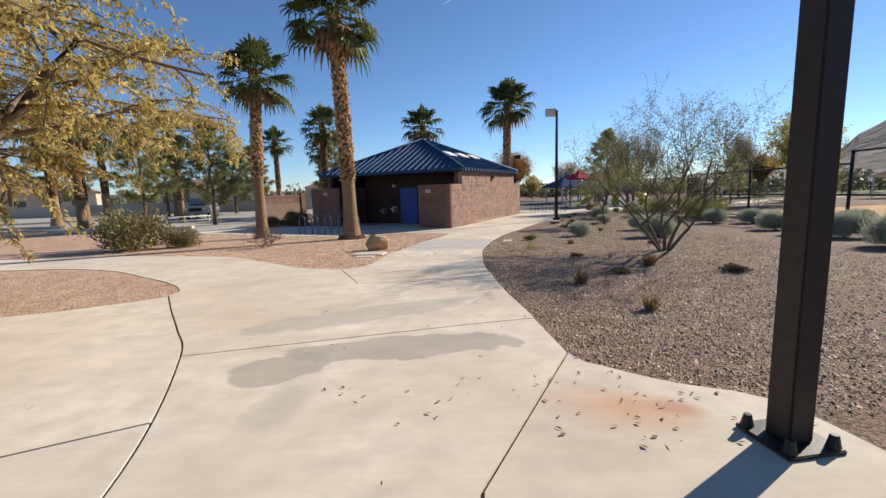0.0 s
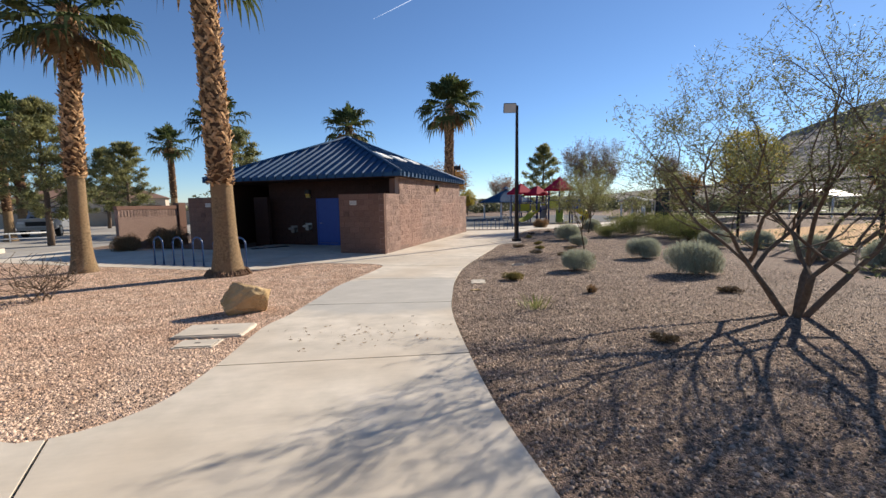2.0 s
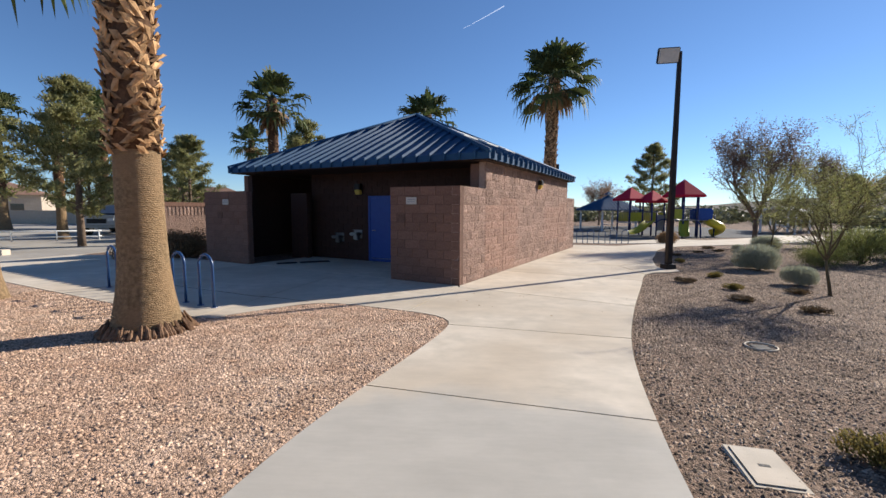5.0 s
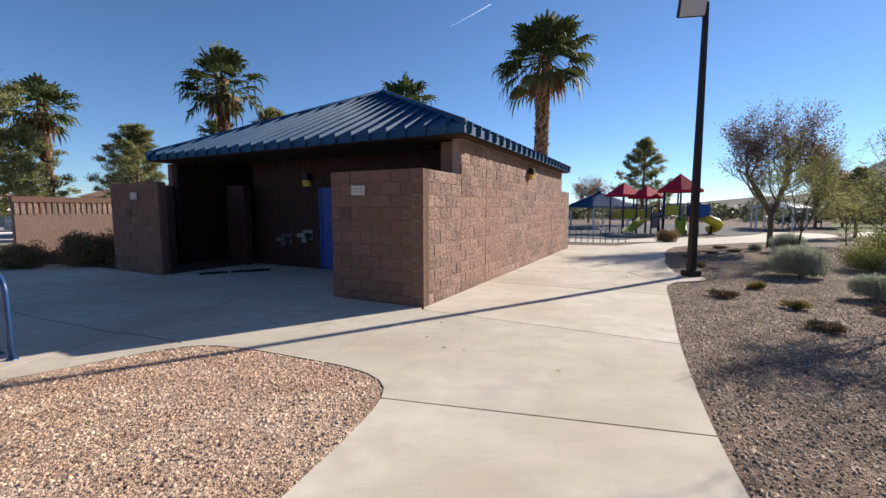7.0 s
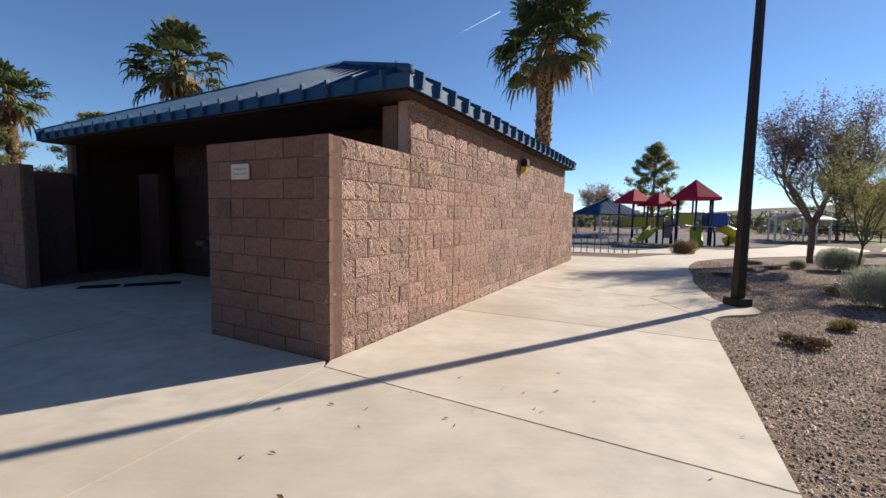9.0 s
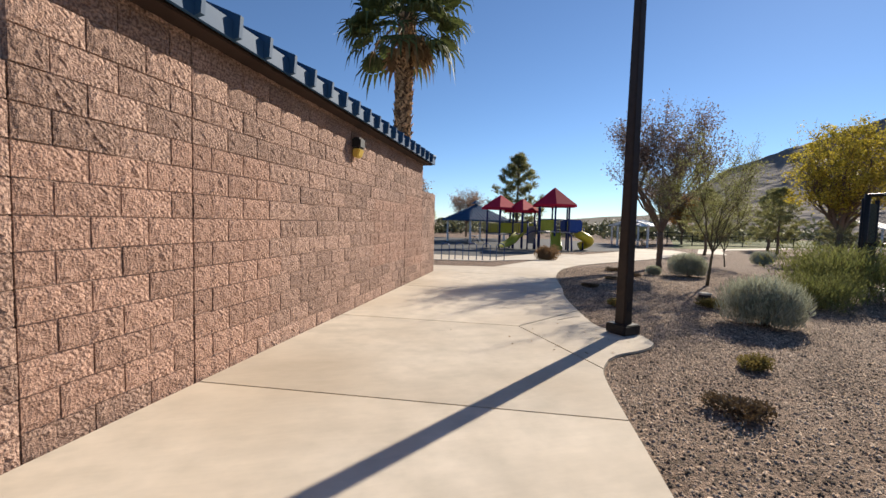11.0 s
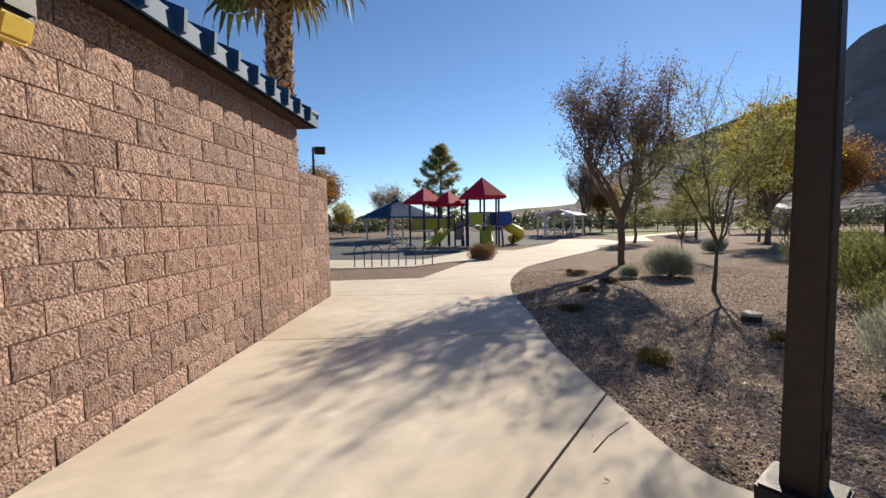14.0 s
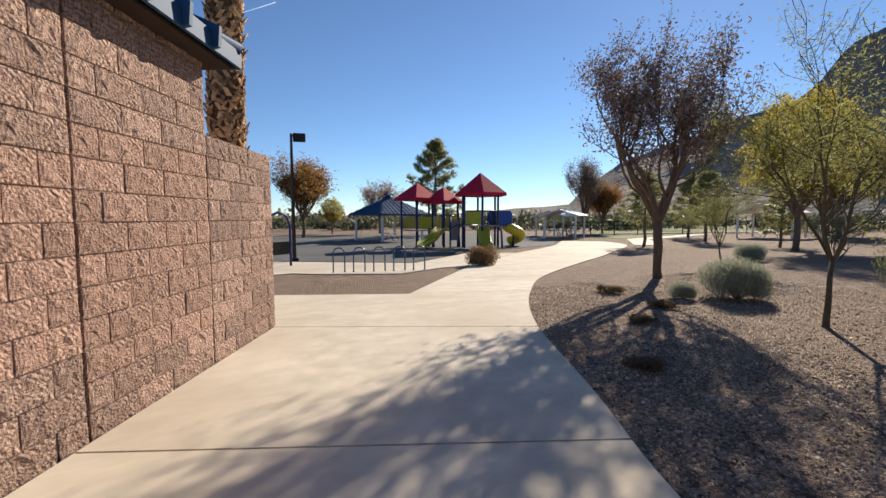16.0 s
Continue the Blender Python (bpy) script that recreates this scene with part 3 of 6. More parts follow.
def block_mesh(name, length, rough, seed, material):
    """One block: x along the wall, its face towards -y, with a broken or plain face. Origin at its lower left front."""
    rnd = random.Random(seed)
    nx, nz = max(3, round(length / 0.045)), 5
    L, H, d = length - 0.011, COURSE - 0.010, 0.05
    V, Fc = [], []
    off = Vector((rnd.uniform(0, 50), rnd.uniform(0, 50), 0))
    for j in range(nz + 1):
        for i in range(nx + 1):
            e = i in (0, nx) or j in (0, nz)
            depth = (rnd.uniform(0.0, rough * .8) if e else rnd.uniform(-rough, rough * .6) + rough * 1.1 * noise.noise(Vector((i * .55, j * .55, 0)) + off)) if rough else 0
            jx = 0 if i in (0, nx) else rnd.uniform(-.012, .012)
            jz = 0 if j in (0, nz) else rnd.uniform(-.01, .01)
            V.append((0.005 + L * i / nx + jx, depth, 0.005 + H * j / nz + jz))
    n = nx + 1
    for j in range(nz):
        for i in range(nx):
            a, b, c, dd = j * n + i, j * n + i + 1, (j + 1) * n + i + 1, (j + 1) * n + i
            Fc += [(a, b, c), (a, c, dd)] if rnd.random() < .5 else [(a, b, dd), (b, c, dd)]
    k = len(V)
    V += [(0.005, d, 0.005), (0.005 + L, d, 0.005), (0.005 + L, d, 0.005 + H), (0.005, d, 0.005 + H)]
    bot, top = list(range(n)), [nz * n + i for i in range(n)]
    Fc += [tuple([k] + [k + 1] + bot[::-1]), tuple([k + 3] + top + [k + 2])]
    lft, rgt = [j * n for j in range(nz + 1)], [j * n + nx for j in range(nz + 1)]
    Fc += [tuple([k + 3, k] + lft), tuple([k + 1, k + 2] + rgt[::-1])]
    me = bpy.data.meshes.new(name)
    me.from_pydata(V, [], Fc)
    me.materials.append(material)
    return me


ROUGH_FULL = [block_mesh("block", BLOCK, .0078, 10 + i, M["block"]) for i in range(12)]
PAINT_FULL = [block_mesh("block", BLOCK, .0078, 110 + i, M["block_painted"]) for i in range(8)]
PAINT_HALF = [block_mesh("block", BLOCK / 2, .0078, 130 + i, M["block_painted"]) for i in range(4)]
ROUGH_HALF = [block_mesh("block", BLOCK / 2, .0078, 40 + i, M["block"]) for i in range(5)]
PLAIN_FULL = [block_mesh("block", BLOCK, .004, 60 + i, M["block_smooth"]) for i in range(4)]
# recess blocks, with their shade in the brown itself
INNER = ([block_mesh("block", BLOCK, .002, 80 + i, M["shaded_brown"]) for i in range(3)], [block_mesh("block", BLOCK / 2, .002, 90, M["shaded_brown"])])
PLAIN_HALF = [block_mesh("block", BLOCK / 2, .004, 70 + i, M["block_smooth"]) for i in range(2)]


def block_wall(name, length, z0, courses, m, rough=True, seed=1, label="", kinds=None, painted=()):
    """A wall of blocks in running bond, with painted-over stretches (x0, x1, course0, course1): a solid core with single blocks as parts on its face. m: wall frame, x along, y into the wall."""
    rnd = random.Random(seed)
    core = bmesh.new()
    box(core, 0.01, length - .01, 0.014, 0.19, z0, z0 + courses * COURSE - .012)
    wall = part(name, core, M["shaded_brown" if kinds else "mortar" if rough else "mortar_dark"], building, label)
    wall.matrix_basis = m
    full, half = kinds or ((ROUGH_FULL, ROUGH_HALF) if rough else (PLAIN_FULL, PLAIN_HALF))
    for c in range(courses):
        x = 0.0
        first = True
        while x < length - 0.15:
            use_half = (first and c % 2 == 1) or (length - x < BLOCK * .9)
            over = any(a <= x + .1 < b and c0 <= c <= c1 for a, b, c0, c1 in painted)
            me = rnd.choice((PAINT_HALF if use_half else PAINT_FULL) if over else (half if use_half else full))
            ob = new("block", me)
            ob.parent = wall
            ob.matrix_basis = pose(x, rnd.uniform(-.004, .004), z0 + c * COURSE)
            x += BLOCK / 2 if use_half else BLOCK
            first = False
    return wall


def face(u, w, du, dw):
    """Wall frame at building point (u, w), its length along (du, dw), the inside to the left of that."""
    return Matrix(((du, -dw, 0, u), (dw, du, 0, w), (0, 0, 1, 0), (0, 0, 0, 1)))


Z0 = -.02


# hairline cracks in two slabs
for line in ([(-6.06, 20.53), (-4.89, 19.92), (-4.1, 19.58), (-3.43, 19.27), (-2.9, 19.12), (-2.23, 18.82)], [(5.95, 24.49), (6.16, 24.58), (6.3, 24.62), (6.42, 24.65)]):
    tube("crack", [(x, y, g(x, y) + .0305) for x, y in line], .005, M["joint"], pavement, 5)
# walls along the walk: a low screen, the tall wall, a low screen
block_wall("screen_wall", 1.422, Z0, 11, face(0, 0, 1, 0), True, 1, "low brown split-face block screen wall")
for u0, u1 in ((1.422, 2.641), (2.646, 8.543), (8.552, 9.978)):
    block_wall("wall", u1 - u0, Z0, 15, face(u0, 0, 1, 0), True, 2 + int(u0), "tall brown split-face block wall in raking sun", None,
               [(1.4 - u0, 3.75 - u0, 1, 8), (2.2 - u0, 3.4 - u0, 0, 9), (6.6 - u0, 8.7 - u0, 3, 8), (8.5 - u0, 9.9 - u0, 2, 9)])
block_wall("screen_wall", 1.422, Z0, 11, face(9.98, 0, 1, 0), True, 3, "low brown split-face block screen wall")
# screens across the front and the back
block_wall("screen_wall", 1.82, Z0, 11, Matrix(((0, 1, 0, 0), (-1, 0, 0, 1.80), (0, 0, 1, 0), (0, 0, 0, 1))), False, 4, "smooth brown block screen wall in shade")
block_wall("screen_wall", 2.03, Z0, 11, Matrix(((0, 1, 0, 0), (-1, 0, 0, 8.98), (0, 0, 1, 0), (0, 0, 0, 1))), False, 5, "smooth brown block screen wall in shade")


def plain(name, u0, u1, w0, w1, z0, z1, material, label="", bevel=0.004):
    return rbox(name, u0, u1, w0, w1, z0, z1, material, building, bevel, label)


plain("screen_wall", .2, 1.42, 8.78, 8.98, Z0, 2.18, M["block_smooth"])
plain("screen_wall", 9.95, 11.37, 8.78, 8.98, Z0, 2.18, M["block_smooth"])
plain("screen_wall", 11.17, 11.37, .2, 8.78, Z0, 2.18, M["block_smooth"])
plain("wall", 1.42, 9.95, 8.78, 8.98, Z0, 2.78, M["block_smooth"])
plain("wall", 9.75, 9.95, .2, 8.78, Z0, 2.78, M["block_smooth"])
# recess walls and pier: shade deepened by a darker brown
block_wall("wall", 6.9, Z0, 15, Matrix(((0, 1, 0, 2.62), (-1, 0, 0, 7.05), (0, 0, 1, 0), (0, 0, 0, 1))), False, 6, "dark brown block wall with deep shade in its colour", INNER)
plain("wall", 2.66, 9.75, 6.95, 7.1, Z0, 2.78, M["shaded_brown"])
plain("wall", 7.4, 7.6, 7.1, 8.78, Z0, 2.78, M["shaded_brown"])
# thin dark sheet over the side wall, shade put in as colour
plain("wall", 1.65, 7.4, 8.74, 8.776, Z0, 2.8, M["shaded_brown"])
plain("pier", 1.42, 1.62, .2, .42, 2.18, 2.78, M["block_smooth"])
plain("pier", 1.42, 1.62, 8.56, 8.78, 0, 2.78, M["shaded_brown"])
plain("screen_wall", 2.1, 2.3, 6.75, 7.5, Z0, 2.18, M["shaded_brown"], "short privacy wall in shade")

# roof
E0, E1, S0, S1, ZE, ZT = 1.0, 10.2, -.24, 9.2, 2.99, 5.07
RIDGE = ((5.35, 4.475), (5.7, 4.475))
plain("soffit", E0 + .05, E1 - .05, S0 + .05, S1 - .05, 2.82, 2.85, M["soffit"], "dark brown soffit boards with shade in their colour")


def roof_part(name, verts, faces, label=""):
    return mesh_ob(name, verts, faces, M["roof_blue"], building, label)


r0, r1 = (*RIDGE[0], ZT), (*RIDGE[1], ZT)
corners = [(E0, S0, ZE), (E1, S0, ZE), (E1, S1, ZE), (E0, S1, ZE)]
slopes = [[corners[0], corners[1], r1, r0], [corners[2], corners[3], r0, r1], [corners[3], corners[0], r0], [corners[1], corners[2], r1]]
for k, sl in enumerate(slopes):
    V = [Vector(p) for p in sl] + [Vector(p) - Vector((0, 0, .06)) for p in sl]
    n = len(sl)
    Fc = [tuple(range(n)), tuple(reversed(range(n, 2 * n)))] + [(i, n + i, n + (i + 1) % n, (i + 1) % n) for i in range(n)]
    slope = roof_part("roof_slope", V, Fc, "navy blue standing-seam metal roof slope")
    a, b = Vector(sl[0]), Vector(sl[1])
    along = (b - a).normalized()
    nrm = (b - a).cross(Vector(sl[2]) - a).normalized()
    upv = nrm.cross(along)
    inward = Vector((upv.x, upv.y, 0)).normalized()
    L = (b - a).length
    tip0, tip1 = (Vector(sl[-1]) - a).dot(along), (Vector(sl[2]) - a).dot(along)
    H = (Vector(sl[2]) - a).dot(upv)
    # pans hemmed over the eave
    F = [a, b, b - Vector((0, 0, .15)), a - Vector((0, 0, .15))]
    F = [p - inward * .012 for p in F] + [p + inward * .02 for p in F]
    roof_part("fascia", F, [(0, 1, 2, 3), (7, 6, 5, 4), (0, 4, 5, 1), (3, 2, 6, 7), (1, 5, 6, 2), (0, 3, 7, 4)], "navy blue metal fascia")
    x = .2
    while x < L - .1:
        h = H * min(1, x / tip0, (L - x) / (L - tip1)) - .04
        p = a + along * x
        wv, nv = along * .02, nrm * .065
        top = p + upv * h
        V = [p - wv, p + wv, top + wv, top - wv, p - wv * .7 + nv, p + wv * .7 + nv, top + wv * .7 + nv, top - wv * .7 + nv]
        d = Vector((0, 0, .15))
        o = inward * .065
        V += [p - wv - d, p + wv - d, p - wv - o - d * .9, p + wv - o - d * .9, p - wv - o + nv * .6, p + wv - o + nv * .6]
        Fc = [(4, 5, 6, 7), (0, 4, 7, 3), (1, 2, 6, 5), (2, 3, 7, 6), (12, 13, 5, 4), (10, 11, 13, 12), (8, 10, 12, 4, 0), (9, 1, 5, 13, 11), (8, 9, 11, 10)]
        roof_part("seam", V, Fc)
        x += .405
for c, rr in ((corners[0], r0), (corners[1], r1), (corners[2], r1), (corners[3], r0)):
    tube("hip_cap", [Vector(c) + Vector((0, 0, .02)), Vector(rr) + Vector((0, 0, .04))], .07, M["roof_blue"], building, 6)
tube("ridge_cap", [Vector(r0) + Vector((0, 0, .04)), Vector(r1) + Vector((0, 0, .04))], .08, M["roof_blue"], building, 6)
# skylights on the sunny slope
for uu in (3.6, 5.3, 7.0):
    f = .42
    zz = ZE + (ZT - ZE) * f
    ang = math.degrees(math.atan2(ZT - ZE, 4.475 - S0))
    rbox("skylight", -.5, .5, -.3, .3, .03, .1, M["white"], building, .02, "white domed roof light", pose(uu, S0 + (4.475 - S0) * f, zz, ang, 0, 0))

# door and fittings under the roof
door = plain("door", 2.57, 2.605, 3.45, 4.45, 0.02, 2.02, M["door_blue"], "closed blue steel door")
rbox("door_frame", 2.55, 2.60, 4.45, 4.52, 0.0, 2.08, M["door_blue"], building)
rbox("door_frame", 2.55, 2.60, 3.38, 3.45, 0.0, 2.08, M["door_blue"], building)
rbox("door_frame", 2.55, 2.60, 3.45, 4.45, 2.02, 2.08, M["door_blue"], building)
tube("door_handle", [(2.5, 4.33, 1.0), (2.5, 4.2, 1.0)], .012, M["steel"], door)
tube("kick_plate", [(2.56, 3.5, .12), (2.56, 4.4, .12)], .01, M["steel"], door)


def fountain(w, z):
    f = thing("drinking_fountain", BASIS @ pose(2.6, w, 0), "stainless steel wall-hung drinking fountain in shade", "drinking fountain", "drinking fountains by the door")
    bm = bmesh.new()
    box(bm, -.28, 0, -.16, .16, z - .1, z, .03)
    part("basin", bm, M["steel"], f)
    tube("spout", [(-.08, .1, z), (-.08, .1, z + .06), (-.16, .08, z + .08)], .012, M["steel"], f)
    rbox("apron", -.16, 0, -.09, .09, z - .24, z - .1, M["steel"], f, .02)
    rbox("back_plate", -.012, 0, -.17, .17, z - .2, z + .08, M["steel"], f, .003)


fountain(4.98, .92)
fountain(5.75, .80)


def wall_sign(w, u, z):
    s = thing("wall_sign", BASIS @ pose(u, w, z), "small pale sign plate on the block wall", "sign", "signs on the screen walls")
    rbox("plate", -.03, -.012, -.14, .14, -.08, .08, M["sign"], s, .004)
    rbox("text_bar", -.034, -.03, -.1, .1, .02, .035, M["play_grey"], s, 0)
    rbox("text_bar", -.034, -.03, -.1, .1, -.03, -.015, M["play_grey"], s, 0)
    b = thing("wall_box", BASIS @ pose(u, w + .3, z - .4), "dark brown flush box on the block wall", "wall box", "boxes on the screen walls")
    rbox("lid", -.022, -.005, -.12, .12, -.1, .1, M["mortar_dark"], b, .004)


wall_sign(1.2, 0, 1.86)
wall_sign(7.9, 0, 1.86)


def wall_light(m):
    s = thing("wall_light", m, "dark wall lamp with a yellowed lens", "wall lamp", "wall lamps")
    bm = bmesh.new()
    box(bm, -.12, .12, -.16, 0, -.02, .17, .025)
    part("housing", bm, M["black"], s)
    bm = bmesh.new()
    vs = box(bm, -.105, .105, -.15, -.01, -.17, -.02, .02)
    for v in vs:
        if v.co.z < -.1:
            v.co.y *= .75
    part("lens", bm, M["lens_yellow"], s, "yellowed prismatic lens")


wall_light(BASIS @ pose(5.76, -.015, 2.49) @ Matrix.Scale(.85, 4))
wall_light(BASIS @ pose(2.6, 4.9, 2.3, 0, 0, -90))

# block enclosure by the car park
E_, F_ = (-10.5, 25.25), (-9.15, 27.59)
enc = thing("bin_enclosure", pose(E_[0], E_[1], G0, 0, 0, math.degrees(math.atan2(F_[1] - E_[1], F_[0] - E_[0]))), "brown block enclosure wall with a ribbed top band", "wall")
rbox("wall", 0, 2.7, 0, .2, -.05, 1.4, M["block"], enc, .01)
rbox("band", -.01, 2.71, .018, .17, 1.4, 1.72, M["block"], enc, .004)
k = 0.0
while k < 2.6:
    rbox("rib", k + .02, k + .1, .0, .2, 1.4, 1.72, M["block"], enc, .008)
    k += .13
rbox("coping", -.02, 2.72, -.015, .215, 1.72, 1.88, M["block_smooth"], enc, .01)
rbox("pier", 2.73, 3.1, -.06, .3, -.05, 2.0, M["block_smooth"], enc, .01)


# ---------- lamp posts ----------
def lamp_post(x, y, h, yaw, head_dir, width=.15, label=""):
    z = g(x, y) + .03
    p = thing("street_lamp", pose(x, y, z, 0, 0, yaw), label, "street lamp", "lamps along the path")
    w = width / 2
    bm = bmesh.new()
    vs = box(bm, -w, w, -w, w, .02, h, .012)
    for v in vs:
        if v.co.z > h / 2:
            v.co.x *= .58
            v.co.y *= .58
    part("post", bm, M["post_brown"], p)
    bm = bmesh.new()
    box(bm, -.15, .15, -.15, .15, 0, .13, .012)
    part("base_cover", bm, M["black"], p)
    tilt = pose(-.37, -.02, h - .14, -70, 0, -22)
    rbox("lamp_head", -.27, .27, -.2, .2, -.07, .07, M["post_brown"], p, .02, "shoebox lamp head tipped to the path", tilt)
    rbox("lens", -.25, .25, -.18, .18, -.085, -.07, M["lens_grey"], p, .004, "pale flat lens", tilt)
    rbox("inspection_plate", -w * .5, w * .5, -w - .004, -w, .3, .42, M["black"], p, 0)
    rbox("arm", -.12, .03, -.04, .04, h - .16, h - .06, M["post_brown"], p, .004)
    return p


lamp_post(6.41, 23.68, 5.95, 12, 0, .155, "dark brown square lamp post on a rounded concrete pad")
lamp_post(7.8, 45.0, 5.7, 190, 0, .15, "dark square lamp post beside the playground")


def bolted_post(x, y, h, yaw):
    z = g(x, y) + .03
    p = thing("street_lamp", pose(x, y, z, 0, 0, yaw), "dark brown square steel post on a bolted base plate", "street lamp", "lamps along the path")
    rbox("post", -.075, .075, -.075, .075, .02, h, M["post_brown"], p, .01)
    rbox("base_plate", -.17, .17, -.17, .17, 0, .025, M["post_brown"], p, .005)
    for sx in (-1, 1):
        for sy in (-1, 1):
            bm = bmesh.new()
            bmesh.ops.create_cone(bm, segments=8, radius1=.035, radius2=.02, depth=.07, cap_ends=True, matrix=pose(sx * .13, sy * .13, .06))
            part("bolt_cap", bm, M["black"], p)
    bm = bmesh.new()
    box(bm, -.55, -.1, -.17, .17, h - .2, h - .02, .02)
    part("lamp_head", bm, M["post_brown"], p)
    return p


bolted_post(1.86, 2.14, 5.95, 8)


# ---------- cycle racks ----------
def cycle_rack(x0, y0, x1, y1, n, h, label):
    d = Vector((x1 - x0, y1 - y0, 0))
    yaw = math.degrees(math.atan2(d.y, d.x))
    for i in range(n):
        q = Vector((x0, y0, 0)) + d * (i / (n - 1))
        r = thing("cycle_rack", pose(q.x, q.y, g(q.x, q.y) + .03, 0, 0, yaw), label, "cycle rack", "row of cycle racks at " + ("the plaza" if y0 < 30 else "the playground"))
        pts = [(-.19, 0, 0), (-.19, 0, h - .19)] + [(-.19 * math.cos(a), 0, h - .19 + .19 * math.sin(a)) for a in np.linspace(.3, math.pi - .3, 8)] + [(.19, 0, h - .19), (.19, 0, 0)]
        tube("hoop", pts, .024, M["rack_blue"], r, 8)
        for sx in (-.19, .19):
            bm = bmesh.new()
            bmesh.ops.create_cone(bm, segments=12, radius1=.055, radius2=.05, depth=.012, cap_ends=True, matrix=pose(sx, 0, .006))
            part("foot_flange", bm, M["rack_blue"], r)


cycle_rack(-6.6, 19.9, -3.75, 18.35, 5, .86, "blue steel hoop cycle rack set in the plaza")
cycle_rack(8.45, 39.1, 10.95, 38.1, 5, .82, "dark blue steel hoop cycle rack on a concrete pad")


# ---------- palms ----------
def palm(name, h, r, seed, crown=1.9, n_fronds=46, boots_from=.42, lean=(0, 0), simple=False, label="", crust=False):
    rnd = random.Random(seed)
    p = thing(name, Matrix(), label, "palm tree", "fan palms")
    n = 26
    pts, rad = [], []
    for i in range(n + 1):
        t = i / n
        pts.append((lean[0] * t * t, lean[1] * t * t, -.15 + (h + .15) * t))
        flare = 1 + .85 * math.exp(-t * h / .5)
        rad.append(r * flare * (1.0 - .2 * t) * (1 + rnd.uniform(-.02, .02)))
    tube("trunk", pts, rad, M["bark_palm"], p, 18)

    def axis(t):
        return Vector((lean[0] * t * t, lean[1] * t * t, h * t)), r * (1 - .2 * t)
    # old leaf bases up the trunk: a dark fibrous sleeve with split, criss-crossed stubs
    zs = [h * boots_from + (h * (1 - boots_from)) * i / 14 for i in range(15)]
    tube("fibre_sleeve", [tuple(axis(q / h)[0]) for q in zs], [axis(q / h)[1] * (1.1 if i else 1.02) for i, q in enumerate(zs)], M["fibre"], p, 16, "dark reddish trunk fibre")
    V, Fc = [], []
    z, a = h * boots_from - .05, 0.0
    while z < h - .05:
        c, rr = axis(z / h)
        a += 2.399963
        fresh = max(0.0, 1 - (z - h * boots_from) / .9)
        for k in range(4 if not simple else 2):
            b = a + k * 1.5708 + rnd.uniform(-.3, .3)
            o = Vector((math.cos(b), math.sin(b), 0))
            sd = Vector((-o.y, o.x, 0))
            w, L = rnd.uniform(.028, .058), rnd.uniform(.08, .15)
            out = rnd.uniform(-.012, .012) if rnd.random() < .9 else rnd.uniform(.03, .08)
            lean_s = sd * rnd.choice((-1, 1)) * rnd.uniform(.04, .13)
            q = c + o * (rr * 1.07) + Vector((0, 0, rnd.uniform(-.04, .04)))
            tip = q + o * (out + .035) + Vector((0, 0, L * (1 - .4 * fresh))) + lean_s
            i = len(V)
            V += [q - sd * w, q + sd * w, q + o * (.025 + out * .4), tip - sd * w * .8, tip + sd * w * .8, tip - o * .025]
            Fc += [(i, i + 2, i + 3), (i + 2, i + 1, i + 4), (i + 2, i + 4, i + 3), (i + 3, i + 4, i + 5), (i, i + 3, i + 5), (i + 1, i + 5, i + 4)]
        z += .021 if not simple else .08
    if V:
        ob = mesh_ob("trunk_skirt", V, Fc, M["boot"], p, "shaggy cut leaf bases")
        ob["kind"] = "stuff"
    if crust:
        # crust of old roots round the foot
        V, Fc = [], []
        for k in range(240):
            b = rnd.uniform(0, 6.28)
            o = Vector((math.cos(b), math.sin(b), 0))
            q = o * r * rnd.uniform(1.72, 2.0)
            tube_data([q + Vector((0, 0, rnd.uniform(.08, .2))) - o * .07, q + Vector((0, 0, .06)), q + o * rnd.uniform(.0, .1) + Vector((0, 0, -.06))], [.012, rnd.uniform(.015, .035), .022], 5, V, Fc)
        mesh_ob("root_crust", V, Fc, M["root"], p, "dark fibrous root crust")
    top, _ = axis(1.0)

    def frond(V, Fc, az, el, plen, blade, droop, nb):
        """A fan leaf: a stalk, a pleated blade joined to half its length, and split tips that hang."""
        o = Vector((math.cos(az) * math.cos(el), math.sin(az) * math.cos(el), math.sin(el)))
        start = top + Vector((o.x * .1, o.y * .1, rnd.uniform(-.35, .1)))
        sag = Vector((0, 0, -.16 * plen * droop))
        hub = start + o * plen + sag
        tube_data([start, (start + hub) / 2 + Vector((0, 0, .05)), hub], [.024, .018, .013], 4, V, Fc, False)
        o = (o + sag * .8 / plen).normalized()
        s = o.cross(Vector((0, 0, 1))).normalized()
        u2 = s.cross(o)
        half = 1.95
        rim = []
        h0 = len(V)
        V.append(hub)
        for k in range(2 * nb + 1):
            th = (k / (2 * nb) - .5) * 2 * half
            L = blade * (.56 - .12 * abs(th) / half)
            d = (o * math.cos(th) + s * math.sin(th) + u2 * (.22 - .1 * abs(th))).normalized()
            q = hub + d * L + u2 * (.035 if k % 2 else -.02) * blade - Vector((0, 0, .05 * droop * blade))
            rim.append(len(V))
            V.append(q)
        for k in range(2 * nb):
            Fc.append((h0, rim[k], rim[k + 1]))
